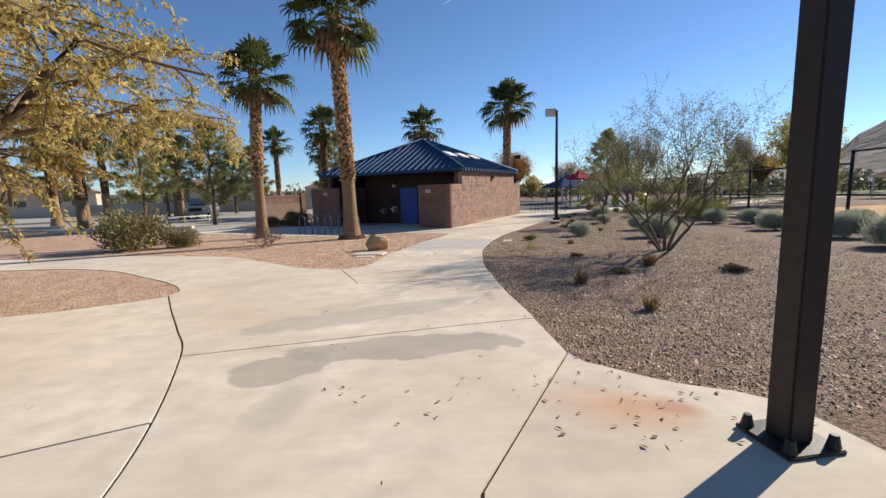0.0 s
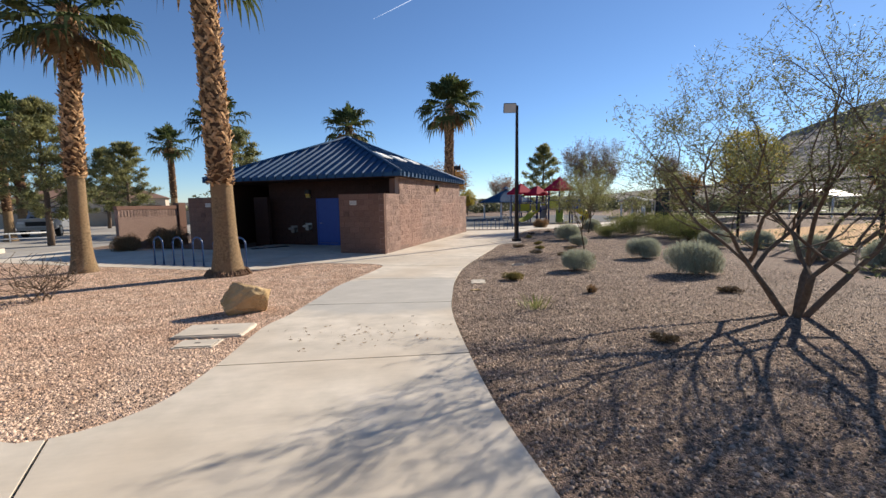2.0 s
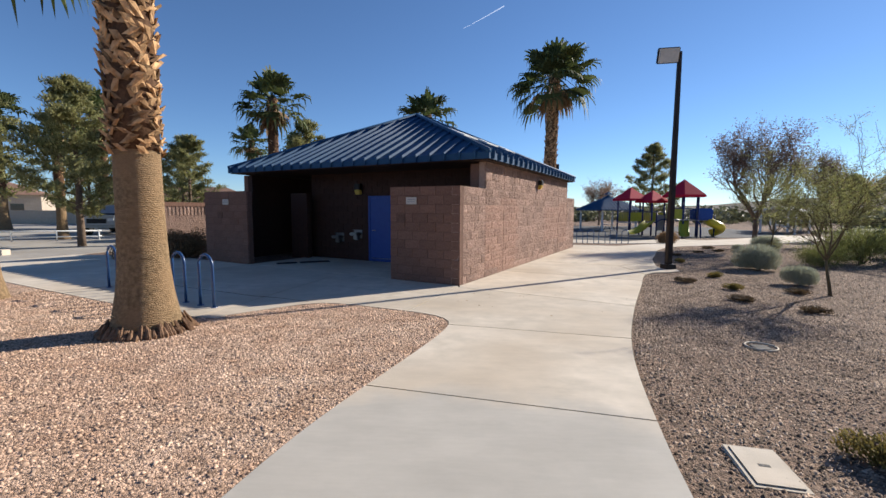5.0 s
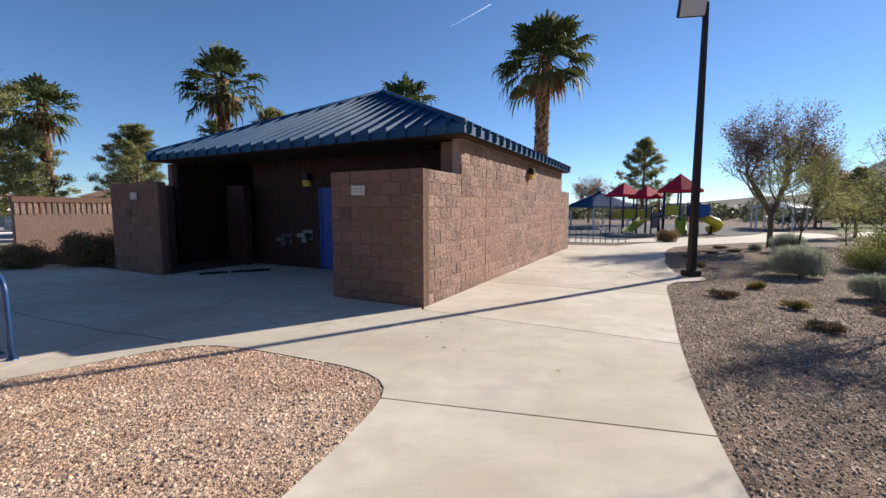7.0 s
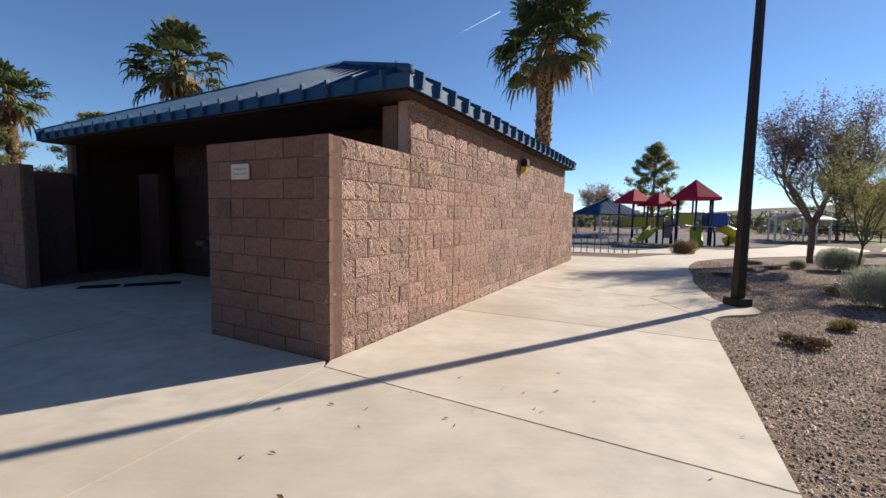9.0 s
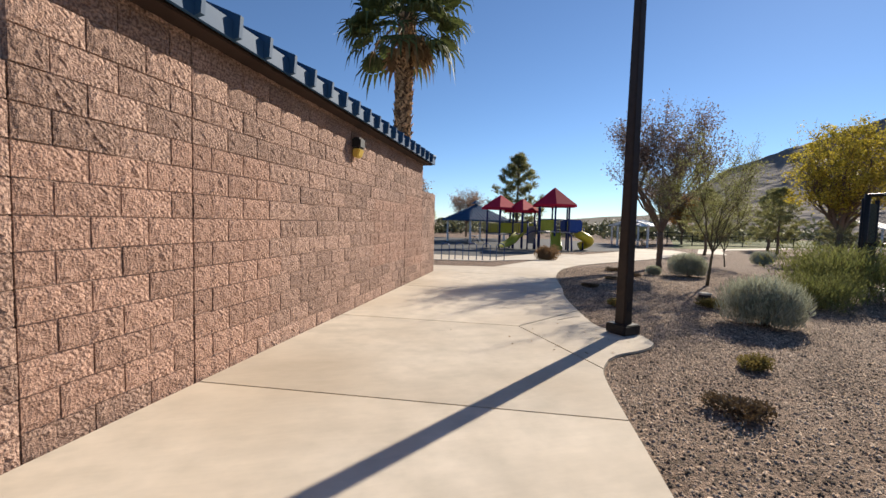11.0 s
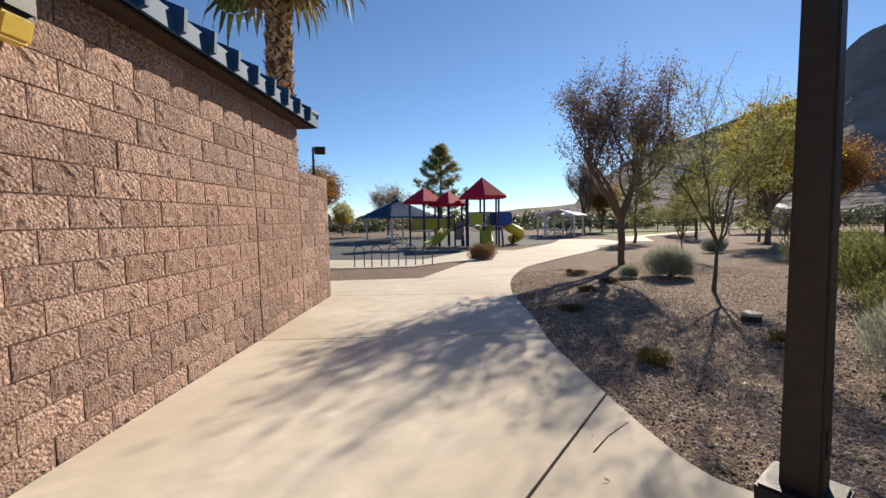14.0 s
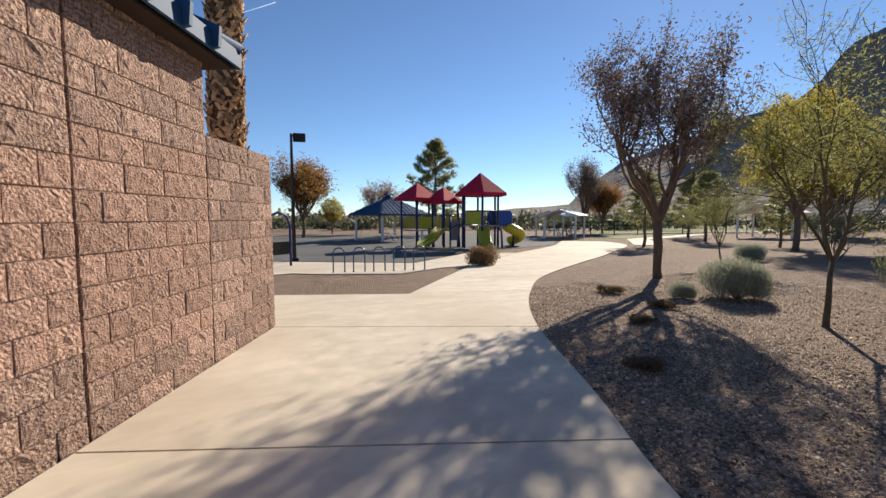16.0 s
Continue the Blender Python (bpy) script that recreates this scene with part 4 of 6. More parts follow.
        for k in range(nb):
            th = ((2 * k + 1) / (2 * nb) - .5) * 2 * half
            L = blade * (1 - .3 * abs(th) / half) * rnd.uniform(.85, 1.08)
            d = (o * math.cos(th) + s * math.sin(th) + u2 * .1).normalized()
            q0, q1 = V[rim[2 * k]], V[rim[2 * k + 2]]
            e1 = hub + d * L * .8 + Vector((0, 0, -(.08 + .1 * rnd.random()) * droop * L))
            e2 = hub + d * L * .9 + Vector((0, 0, -(.22 + .25 * rnd.random()) * droop * L))
            side = (q1 - q0) * .22
            i = len(V)
            V.extend([q0.lerp(q1, .08), q0.lerp(q1, .92), e1 + side, e1 - side, e2])
            Fc.extend([(i, i + 1, i + 2, i + 3), (i + 3, i + 2, i + 4)])
    V, Fc = [], []
    for k in range(n_fronds):
        t = k / n_fronds
        el = radians(82 - 118 * t ** .95 + rnd.uniform(-11, 11))
        frond(V, Fc, k * 2.399963 + rnd.uniform(-.35, .35), el, crown * rnd.uniform(.42, .62), crown * rnd.uniform(.5, .6), .5 + 1.2 * t, 13 if not simple else 9)
    ob = mesh_ob("crown", V, Fc, M["frond"], p, "green fan fronds")
    V, Fc = [], []
    for k in range(9):
        frond(V, Fc, k * 2.399963 + rnd.uniform(-.3, .3), radians(rnd.uniform(-70, -40)), crown * rnd.uniform(.28, .42), crown * rnd.uniform(.38, .5), 1.6, 9)
    mesh_ob("dead_skirt", V, Fc, M["frond_dead"], p, "dry hanging fronds")
    return p


def stand(ob, x, y, yaw=0, s=1.0, dz=0.0):
    ob.matrix_basis = pose(x, y, g(x, y) + dz, 0, 0, yaw) @ Matrix.Scale(s, 4)
    return ob


palm_a = stand(palm("palm_tree", 8.7, .262, 1, 2.0, 40, .265, (-.25, .2), label="tall fan palm with a shaggy brown trunk beside the cycle racks", crust=True), -3.64, 16.85)
palm_b = stand(palm("palm_tree", 7.1, .215, 2, 1.75, 38, .38, (.25, .1), label="slender fan palm with a ringed trunk on gravel"), -8.02, 18.75)
palm_c = stand(palm("palm_tree", 8.6, .29, 3, 2.15, 50, .2, (.15, 0), label="tall full-crowned fan palm behind the toilet building"), 5.2, 33.8)
palm_d = stand(palm("palm_tree", 7.2, .27, 4, 1.8, 34, .3, simple=True, label="fan palm in the distance beyond the car park"), -8.9, 33.2)
for x, y, s, yaw in ((-1.6, 41.8, 1.19, 40), (-22.6, 59.5, 1.3, 80), (-14.5, 52, 1.0, 10), (-26, 31, .95, 130), (-22.5, 26.5, .92, 200), (-28.1, 45.4, 1.28, 250),
                     (-30, 33, 1.1, 300), (-20.5, 33.5, .8, 20), (-33, 42, 1.2, 60)):
    stand(copy_thing(palm_d, Matrix()), x, y, yaw, s)


# ---------- trees and shrubs ----------
def branch_tree(name, h, trunk_h, spread, seed, bark, leaf, label, category, n_main=6, levels=3, leaf_n=4000, leaf_s=.06, r0=.09, stems=1,
                upright=.5, leaf_long=1.6, twig_leaf=.35, group="", wob=.25, leaf_label="", pend=0.0, dome=None, off_centre=0.0, twig_r=.0036):
    """A tree grown by forking limbs; leaves are single small blades along the twigs."""
    rnd = random.Random(seed)
    p = thing(name, Matrix(), label, category, group)
    V, Fc, twigs = [], [], []

    def grow(start, d, L, r, lev):
        k = 5
        pts, rad = [Vector(start)], [r]
        dd = Vector(d)
        for i in range(k):
            dd = (dd + Vector((rnd.uniform(-wob, wob), rnd.uniform(-wob, wob), rnd.uniform(-wob, wob) * .7 + .10 * upright - pend * (lev >= levels - 1) * .12))).normalized()
            pts.append(pts[-1] + dd * L / k)
            rad.append(max(twig_r, r * (1 - .5 * (i + 1) / k)))
        tube_data(pts, rad, 7 if lev < 2 else 4, V, Fc, lev == 0)
        if lev >= levels:
            twigs.append(pts)
            return
        nb = rnd.randint(3, 5)
        for i in range(nb):
            t = rnd.uniform(.22, 1.0) if lev else rnd.uniform(.7, 1.0)
            j = min(k - 1, int(t * k))
            q = pts[j].lerp(pts[j + 1], t * k - j)
            side = Vector((rnd.gauss(0, 1), rnd.gauss(0, 1), rnd.gauss(0, .55) + upright * .5)).normalized()
            nd = (dd * .62 + side * (.75)).normalized()
            grow(q, nd, L * rnd.uniform(.55, .78), max(twig_r, rad[j] * .58), lev + 1)
        if lev >= levels - 1:
            twigs.append(pts[2:])
    for s_ in range(stems):
        az = 2 * math.pi * s_ / stems + rnd.uniform(-.4, .4)
        lean = .55 if stems > 1 else .06
        d0 = Vector((math.cos(az) * lean, math.sin(az) * lean, 1)).normalized()
        tp = [Vector((math.cos(az) * .06 * (stems > 1), math.sin(az) * .06 * (stems > 1), -.1))]
        tr = [r0 * 1.35]
        dd = d0
        for i in range(5):
            dd = (dd + Vector((rnd.uniform(-.1, .1), rnd.uniform(-.1, .1), .05))).normalized()
            tp.append(tp[-1] + dd * (trunk_h + .1) / 5)
            tr.append(r0 * (1 - .06 * i))
        tube_data(tp, tr, 10, V, Fc)
        m = max(2, n_main // stems)
        for i in range(m):
            a = 2 * math.pi * i / m + rnd.uniform(-.5, .5) + az
            tilt = rnd.uniform(.35, 1.0) * spread / h * 1.6
            nd = Vector((math.cos(a) * tilt, math.sin(a) * tilt, 1)).normalized()
            grow(tp[-1], nd, (h - trunk_h) * rnd.uniform(.42, .6), r0 * .6, 1)
    # scale the growth to the wanted height and spread
    top = max(v.z for v in V)
    wide = sorted(math.hypot(v.x, v.y) for v in V)[int(len(V) * .97)]
    fz, fx = h / top, spread / wide

    high = [v for v in V if v.z > top * .5]
    mx, my = sum(v.x for v in high) / len(high), sum(v.y for v in high) / len(high)

    def fit(v):
        k = min(1, max(0, v.z / max(trunk_h, .3)))
        f = 1 + (fx - 1) * k
        b = max(0, v.z / top) / .75 * (1 - off_centre)
        return Vector(((v.x - mx * b) * f, (v.y - my * b) * f, v.z * fz if v.z > 0 else v.z))
    V2 = [fit(v) for v in V]
    mesh_ob("trunk", V2, Fc, bark, p, smooth=True)
    LV, LF = [], []
    clumps = []
    if dome:
        # a full rounded crown: clumps of leaves between foot and top, uneven at the rim
        z0, z1, rw = dome
        while len(clumps) < 210:
            q = Vector((rnd.uniform(-1, 1), rnd.uniform(-1, 1), rnd.uniform(-1, 1)))
            if .4 < q.length < rnd.uniform(.85, 1.08):
                zz = (z0 + z1) / 2 + q.z * (z1 - z0) / 2
                clumps.append((Vector((q.x * rw * (1 - .25 * q.z), q.y * rw * (1 - .25 * q.z), zz)), rnd.uniform(.12, .3)))
    for i in range(leaf_n):
        tw = rnd.choice(twigs)
        j = rnd.randrange(len(tw) - 1)
        if clumps:
            cc, cr = rnd.choice(clumps)
        c = cc + Vector((rnd.gauss(0, cr), rnd.gauss(0, cr), rnd.gauss(0, cr * .8))) if clumps and i % 4 else fit(tw[j].lerp(tw[j + 1], rnd.random())) + Vector((rnd.gauss(0, 1), rnd.gauss(0, 1), rnd.gauss(0, 1))) * leaf_s * twig_leaf * 3
        d = Vector((rnd.gauss(0, 1), rnd.gauss(0, 1), rnd.gauss(0, .7) - pend)).normalized()
        s2 = d.cross(Vector((rnd.gauss(0, 1), rnd.gauss(0, 1), rnd.gauss(0, 1)))).normalized() * leaf_s * rnd.uniform(.3, .5)
        L = d * leaf_s * leaf_long * rnd.uniform(.6, 1.2)
        k = len(LV)
        LV += [c, c + L * .5 + s2, c + L, c + L * .5 - s2]
        LF.append((k, k + 1, k + 2, k + 3))
    mesh_ob("crown", LV, LF, leaf, p, leaf_label)
    return p


def pine(h, spread, seed, label, leaf_n=12000, clear=.23):
    """A desert pine: a straight trunk, whorls of rising boughs, and tufts of needles."""
    rnd = random.Random(seed)
    p = thing("pine_tree", Matrix(), label, "pine tree", "pines by the car park")
    V, Fc = [], []
    pts = [(rnd.uniform(-.05, .05), rnd.uniform(-.05, .05), -.1 + (h + .1) * i / 8) for i in range(9)]
    tube_data(pts, [.022 * h * (1 - .9 * i / 8) + .01 for i in range(9)], 9, V, Fc)
    tips = []
    nb = int(h * 6)
    for i in range(nb):
        t = clear + (1 - clear) * (i + rnd.random()) / nb
        L = spread * (1 - t) ** .72 * rnd.uniform(.6, 1.15) * (.55 + .45 * min(1, (t - clear + .05) * 5)) + .15
        a = i * 2.399963 + rnd.uniform(-.4, .4)
        up = .15 + .5 * t
        bp = [Vector((0, 0, t * h))]
        d = Vector((math.cos(a), math.sin(a), up)).normalized()
        for k in range(4):
            d = (d + Vector((rnd.uniform(-.15, .15), rnd.uniform(-.15, .15), .06))).normalized()
            bp.append(bp[-1] + d * L / 4)
        tube_data(bp, [.035 * (1 - t) + .012, .02, .014, .01, .005], 5, V, Fc, False)
        for k in range(2, 5):
            for _ in range(3):
                tips.append((bp[k] + Vector((rnd.gauss(0, .1), rnd.gauss(0, .1), rnd.gauss(0, .05))) * L, d))
        tips.append((bp[-1], d))
    mesh_ob("trunk", V, Fc, M["bark"], p, smooth=True)
    LV, LF = [], []
    per = max(4, leaf_n // len(tips))
    for c, d in tips:
        for _ in range(per):
            q = c + Vector((rnd.gauss(0, .12), rnd.gauss(0, .12), rnd.gauss(0, .07)))
            e = (d * .5 + Vector((rnd.gauss(0, .8), rnd.gauss(0, .8), rnd.gauss(0, .6) + .4))).normalized() * rnd.uniform(.14, .26)
            s = e.cross(Vector((rnd.gauss(0, 1), rnd.gauss(0, 1), 1))).normalized() * .03
            k = len(LV)
            LV += [q - s, q + s, q + e]
            LF.append((k, k + 1, k + 2))
    mesh_ob("crown", LV, LF, M["leaf_pine"], p, "dull green needles")
    return p


def bush(name, r, h, seed, leaf, label, n=2600, leaf_s=.06, upright=.6, category="shrub", group="shrubs in the gravel", width=.22, lobes=7):
    """A dense low shrub: stems from one foot, blades in uneven lobes."""
    rnd = random.Random(seed)
    p = thing(name, Matrix(), label, category, group)
    V, Fc = [], []
    LV, LF = [], []
    lobe = []
    for i in range(lobes):
        a = 2 * math.pi * i / lobes + rnd.uniform(-.4, .4)
        q = rnd.uniform(.35, .62) if i else 0
        lobe.append((Vector((math.cos(a) * r * q, math.sin(a) * r * q, h * rnd.uniform(.28, .5))), r * rnd.uniform(.36, .58), h * rnd.uniform(.34, .48)))
    for i in range(16):
        c, rr, hh = rnd.choice(lobe)
        e = c + Vector((rnd.uniform(-.6, .6) * rr, rnd.uniform(-.6, .6) * rr, hh * .6))
        tube_data([Vector((rnd.uniform(-.05, .05), rnd.uniform(-.05, .05), -.03)), e * .55 + Vector((0, 0, .03)), e], [.014, .01, .004], 4, V, Fc, False)
    mesh_ob("woody_base", V, Fc, M["bark"], p)
    for i in range(n):
        c, rr, hh = rnd.choice(lobe)
        d = Vector((rnd.gauss(0, 1), rnd.gauss(0, 1), rnd.gauss(0, 1))).normalized() * (rnd.random() ** .45)
        q = c + Vector((d.x * rr, d.y * rr, d.z * hh))
        if q.z < .02:
            q.z = rnd.uniform(.02, .15 * h)
        e = (Vector((q.x, q.y, 0)).normalized() * (1 - upright) + Vector((rnd.gauss(0, .4), rnd.gauss(0, .4), upright + rnd.uniform(-.2, .4)))).normalized() * leaf_s * rnd.uniform(.7, 1.5)
        s = e.cross(Vector((rnd.gauss(0, 1), rnd.gauss(0, 1), rnd.gauss(0, 1)))).normalized() * leaf_s * width
        k = len(LV)
        LV += [q - s * .5, q + e * .5 - s, q + e, q + e * .5 + s]
        LF.append((k, k + 1, k + 2, k + 3))
    mesh_ob("foliage", LV, LF, leaf, p)
    return p


def tuft(seed, r, h, leaf, label, n=260):
    """A low dry clump of stems from one foot."""
    rnd = random.Random(seed)
    p = thing("grass_tuft", Matrix(), label, "dry plant", "dry tufts in the gravel")
    V, Fc = [], []
    for i in range(n):
        a, q = rnd.uniform(0, 6.28), r * rnd.random() * .6
        b = Vector((math.cos(a) * q, math.sin(a) * q, -.01))
        e = b + Vector((math.cos(a) * r * rnd.uniform(.1, .6) + rnd.gauss(0, .03), math.sin(a) * r * rnd.uniform(.1, .6) + rnd.gauss(0, .03), h * rnd.uniform(.4, 1.1)))
        s = Vector((-math.sin(a), math.cos(a), rnd.uniform(-.4, .4))) * rnd.uniform(.003, .008)
        mid = b.lerp(e, .55) + Vector((0, 0, h * .12))
        k = len(V)
        V += [b - s, b + s, mid + s, mid - s, e]
        Fc += [(k, k + 1, k + 2, k + 3), (k + 3, k + 2, k + 4)]
    mesh_ob("foliage", V, Fc, leaf, p)
    return p


# thin mesquite by the path and its kin
mesq = stand(branch_tree("mesquite_tree", 4.1, .75, 2.6, 11, M["bark"], M["leaf_mesquite"], "sparse many-stemmed mesquite tree growing from gravel", "tree",
                         n_main=10, levels=4, leaf_n=22000, leaf_s=.018, twig_r=.0016, r0=.04, stems=5, upright=.7, wob=.3, leaf_long=3.0, twig_leaf=.9, group="desert trees"), 5.3, 10.0, 20)
verde = stand(branch_tree("palo_verde_tree", 4.1, .85, 1.5, 21, M["bark_green"], M["leaf_verde"], "thin yellow-green palo verde tree leaning over gravel", "tree",
                          n_main=5, levels=4, leaf_n=14000, leaf_s=.015, r0=.038, twig_leaf=1.3, stems=1, upright=.5, leaf_long=4.2, group="desert trees"), 11.95, 27.45, 0)
stand(copy_thing(verde, Matrix()), 7.75, 20.0, 150, .84)
stand(copy_thing(verde, Matrix()), 18.2, 32.3, 60, .75)
stand(copy_thing(mesq, Matrix()), 23.6, 31.6, 100, .5)
plum = stand(branch_tree("ash_tree", 6.0, 1.5, 1.8, 207, M["bark"], M["leaf_plum"], "upright tree with sparse dark plum-brown leaves beside the path", "tree",
                         n_main=5, levels=4, leaf_n=15500, leaf_s=.05, r0=.088, upright=2.2, wob=.17, twig_leaf=.8, leaf_long=2.0, twig_r=.003, group="trees along the path"), 14.25, 31.5, 60)
gold = stand(branch_tree("ash_tree", 8.0, 1.9, 2.8, 41, M["bark"], M["leaf_gold"], "broad tree with yellow-green autumn leaves", "tree",
                         n_main=10, levels=4, leaf_n=17000, leaf_s=.095, r0=.14, upright=1.5, twig_leaf=.6, dome=(2.6, 7.8, 2.5), group="trees along the path"), 29.9, 35.5, 0)
stand(copy_thing(gold, Matrix()), 17.5, 82, 60, .62)
orange = stand(branch_tree("maple_tree", 6.2, 1.2, 2.5, 51, M["bark"], M["leaf_orange"], "tree with rusty orange autumn leaves", "tree",
                           n_main=9, levels=4, leaf_n=16000, leaf_s=.10, r0=.12, upright=1.2, twig_leaf=.8, group="autumn trees"), 55, 43, 0, 1.55)
for x, y, s, yaw in ((12.3, 72, 1.45, 30), (48.5, 64.5, 1.15, 200), (61, 46, 1.3, 120), (-2, 66, 1.2, 40)):
    stand(copy_thing(orange, Matrix()), x, y, yaw, s)
stand(copy_thing(plum, Matrix()), 45, 64.2, 150, 1.65)
pink = stand(branch_tree("ash_tree", 8.0, 2.2, 3.2, 61, M["bark"], M["leaf_pink"], "bare pale pinkish tree beyond the playground", "tree",
                         n_main=8, levels=4, leaf_n=5500, leaf_s=.12, r0=.14, upright=.9, group="autumn trees"), 23.5, 80, 0)
yellow = stand(branch_tree("mesquite_tree", 6.8, 1.7, 4.7, 71, M["bark"], M["leaf_yellow"], "spreading tree with drooping yellow autumn leaves", "tree",
                           n_main=11, levels=4, leaf_n=88000, leaf_s=.034, r0=.14, upright=.1, leaf_long=2.2, pend=1.0, group="desert trees", off_centre=1.0), -6.65, 5.3, 0)

pine_a = stand(pine(6.8, 3.05, 1, "full grey-green pine at the edge of the car park", 17000, .16), -15.7, 29.3)
pine_b = stand(pine(6.9, 3.2, 2, "broad pine with a dark open crown", 16000, .2), -20.8, 29.8)
for o, x, y, s, yaw in ((pine_b, -17.0, 39, .9, 40), (pine_a, -10, 41, 1.1, 100), (pine_a, 28, 72, 1.65, 20), (pine_a, -29, 45, 1.1, 70),
                        (pine_b, -36, 40, 1.2, 10), (pine_a, -23, 47.5, 1.0, 33), (pine_b, 30, 44, .7, 80), (pine_b, 40, 46, .8, 150), (pine_a, 47, 52, .9, 40), (pine_b, 50, 34, .9, 60), (pine_a, 34, 38, .55, 10)):
    stand(copy_thing(o, Matrix()), x, y, yaw, s)

sage = stand(bush("sage_bush", .62, .85, 1, M["leaf_sage"], "rounded grey-green sage bush on gravel", 13000, .1, .8, width=.05), 9.0, 23.75)
for x, y, s, yaw in ((7.1, 13.75, 1.0, 50), (8.1, 17.0, .85, 100), (4.92, 15.15, .72, 160), (11.2, 12.9, 1.0, 210), (11.15, 11.6, 1.0, 260), (13.1, 29.1, .95, 20),
                     (12.4, 19.2, .9, 140), (21.2, 33.0, .85, 300), (11.9, 15.0, .95, 30), (10.2, 9.3, 1.0, 0), (13.6, 18.4, .9, 40), (8.2, 21.3, .6, 90), (14.0, 14.2, .95, 120), (12.2, 29.5, .4, 10)):
    stand(copy_thing(sage, Matrix()), x, y, yaw, s)
broom = stand(bush("broom_bush", 1.35, 1.35, 2, M["leaf_broom"], "wide green desert broom bush", 7000, .11, .75, width=.09, lobes=9), 13.3, 25.3)
for x, y, s, yaw in ((14.6, 23.6, 1.0, 80), (13.4, 21.6, .85, 200), (16.2, 27.2, .85, 130), (11.5, 24.6, .55, 20)):
    stand(copy_thing(broom, Matrix()), x, y, yaw, s)
dry = stand(bush("dry_bush", .72, .95, 3, M["leaf_dry"], "clipped brown bush at the path edge", 11000, .06, .7, lobes=11), 13.68, 38.4, 0, .9)
stand(copy_thing(dry, Matrix()), -8.85, 25.65, 40, 1.1)
stand(copy_thing(dry, Matrix()), -10.15, 25.0, 90, .8)
green = stand(bush("shrub", .85, 1.1, 4, M["leaf_olive"], "olive green shrub on the tan gravel bed", 4500, .085, .5), -10.9, 14.8, 0, 1.5)
stand(copy_thing(green, Matrix()), -9.6, 15.5, 60, .8)
stand(copy_thing(green, Matrix()), -12.5, 17.5, 90, .7)
bare = stand(branch_tree("bare_shrub", .95, .05, .75, 81, M["bark"], M["leaf_dry"], "leafless twiggy shrub on tan gravel", "shrub", n_main=14, levels=3, leaf_n=60, leaf_s=.03, r0=.012,
                         stems=6, upright=.3), -6.0, 14.2)

tufts = [bush("dead_plant", .22, .16, 11, M["leaf_tuft"], "low yellow-green dying plant in gravel", 1900, .024, .6, "dry plant", "dry tufts in the gravel", .25, 5),
         bush("dead_plant", .24, .13, 12, M["leaf_dead"], "low dark brown dead plant in gravel", 1700, .022, .5, "dry plant", "dry tufts in the gravel", .3, 6),
         tuft(3, .16, .2, M["leaf_dry"], "dry straw-coloured grass tuft in gravel")]
stand(tuft(4, .36, .2, M["leaf_verde"], "small green fan-leaved seedling in gravel", 70), 2.35, 11.35)
spots = [(3.75, 12.25, 2, .75), (2.95, 14.08, 0, 1.25), (6.87, 22.3, 0, 1.0), (5.7, 21.5, 1, 1.1), (10.1, 28.7, 1, .9), (7.67, 25.4, 0, 1.0), (9.35, 25.0, 0, 1.3),
         (11.2, 29.2, 1, 1.0), (11.5, 30.5, 1, 1.2), (2.13, 6.43, 2, .9), (2.44, 4.85, 2, .8), (3.08, 7.15, 1, .8), (3.9, 7.86, 2, 1.1), (4.9, 7.0, 1, 1.0), (8.6, 27.5, 1, .9), (6.2, 18.5, 1, 1.0), (5.65, 19.4, 1, 1.0), (6.25, 20.6, 0, 1.0),
         (6.4, 17.0, 2, .8), (3.0, 9.4, 1, .7), (5.9, 11.6, 1, .9), (7.3, 20.2, 1, 1.0)]
for i, (x, y, k, s) in enumerate(spots):
    ob = tufts[k] if not tufts[k].matrix_basis.translation.length else copy_thing(tufts[k], Matrix())
    stand(ob, x, y, i * 67, s)


# ---------- rock and covers ----------
def boulder(x, y, s, seed):
    rnd = random.Random(seed)
    bm = bmesh.new()
    bmesh.ops.create_icosphere(bm, subdivisions=4, radius=1)
    planes = [(Vector((rnd.gauss(0, 1), rnd.gauss(0, 1), rnd.gauss(0, .8))).normalized(), rnd.uniform(.62, .86)) for _ in range(15)]
    for v in bm.verts:
        c = v.co.copy()
        for nn, d in planes:
            k = c.dot(nn)
            if k > d:
                c -= nn * (k - d)
        c *= 1 + .09 * noise.noise(c * 2.6) + .045 * noise.noise(c * 8) + .02 * noise.noise(c * 19)
        v.co = Vector((c.x * .5 * s, c.y * .36 * s, c.z * .40 * s + .25 * s))
    ob = part("boulder", bm, M["rock"])
    ob.matrix_basis = pose(x, y, g(x, y), 0, -10, 200)
    return tagged(ob, "angular golden-tan sandstone boulder on gravel", "boulder")


boulder(-1.94, 12.1, .82, 5)


def cover(x, y, yaw, w, l, h, label, material):
    b = thing("valve_box", pose(x, y, g(x, y), 0, 0, yaw), label, "valve box cover", "valve box covers")
    rbox("rim", -w / 2, w / 2, -l / 2, l / 2, -.05, h, material, b, .008)
    rbox("lid", -w / 2 + .03, w / 2 - .03, -l / 2 + .03, l / 2 - .03, h, h + .008, material, b, .004)
    rbox("lift_slot", -.03, .03, -.012, .012, h + .008, h + .010, M["black"], b, 0)


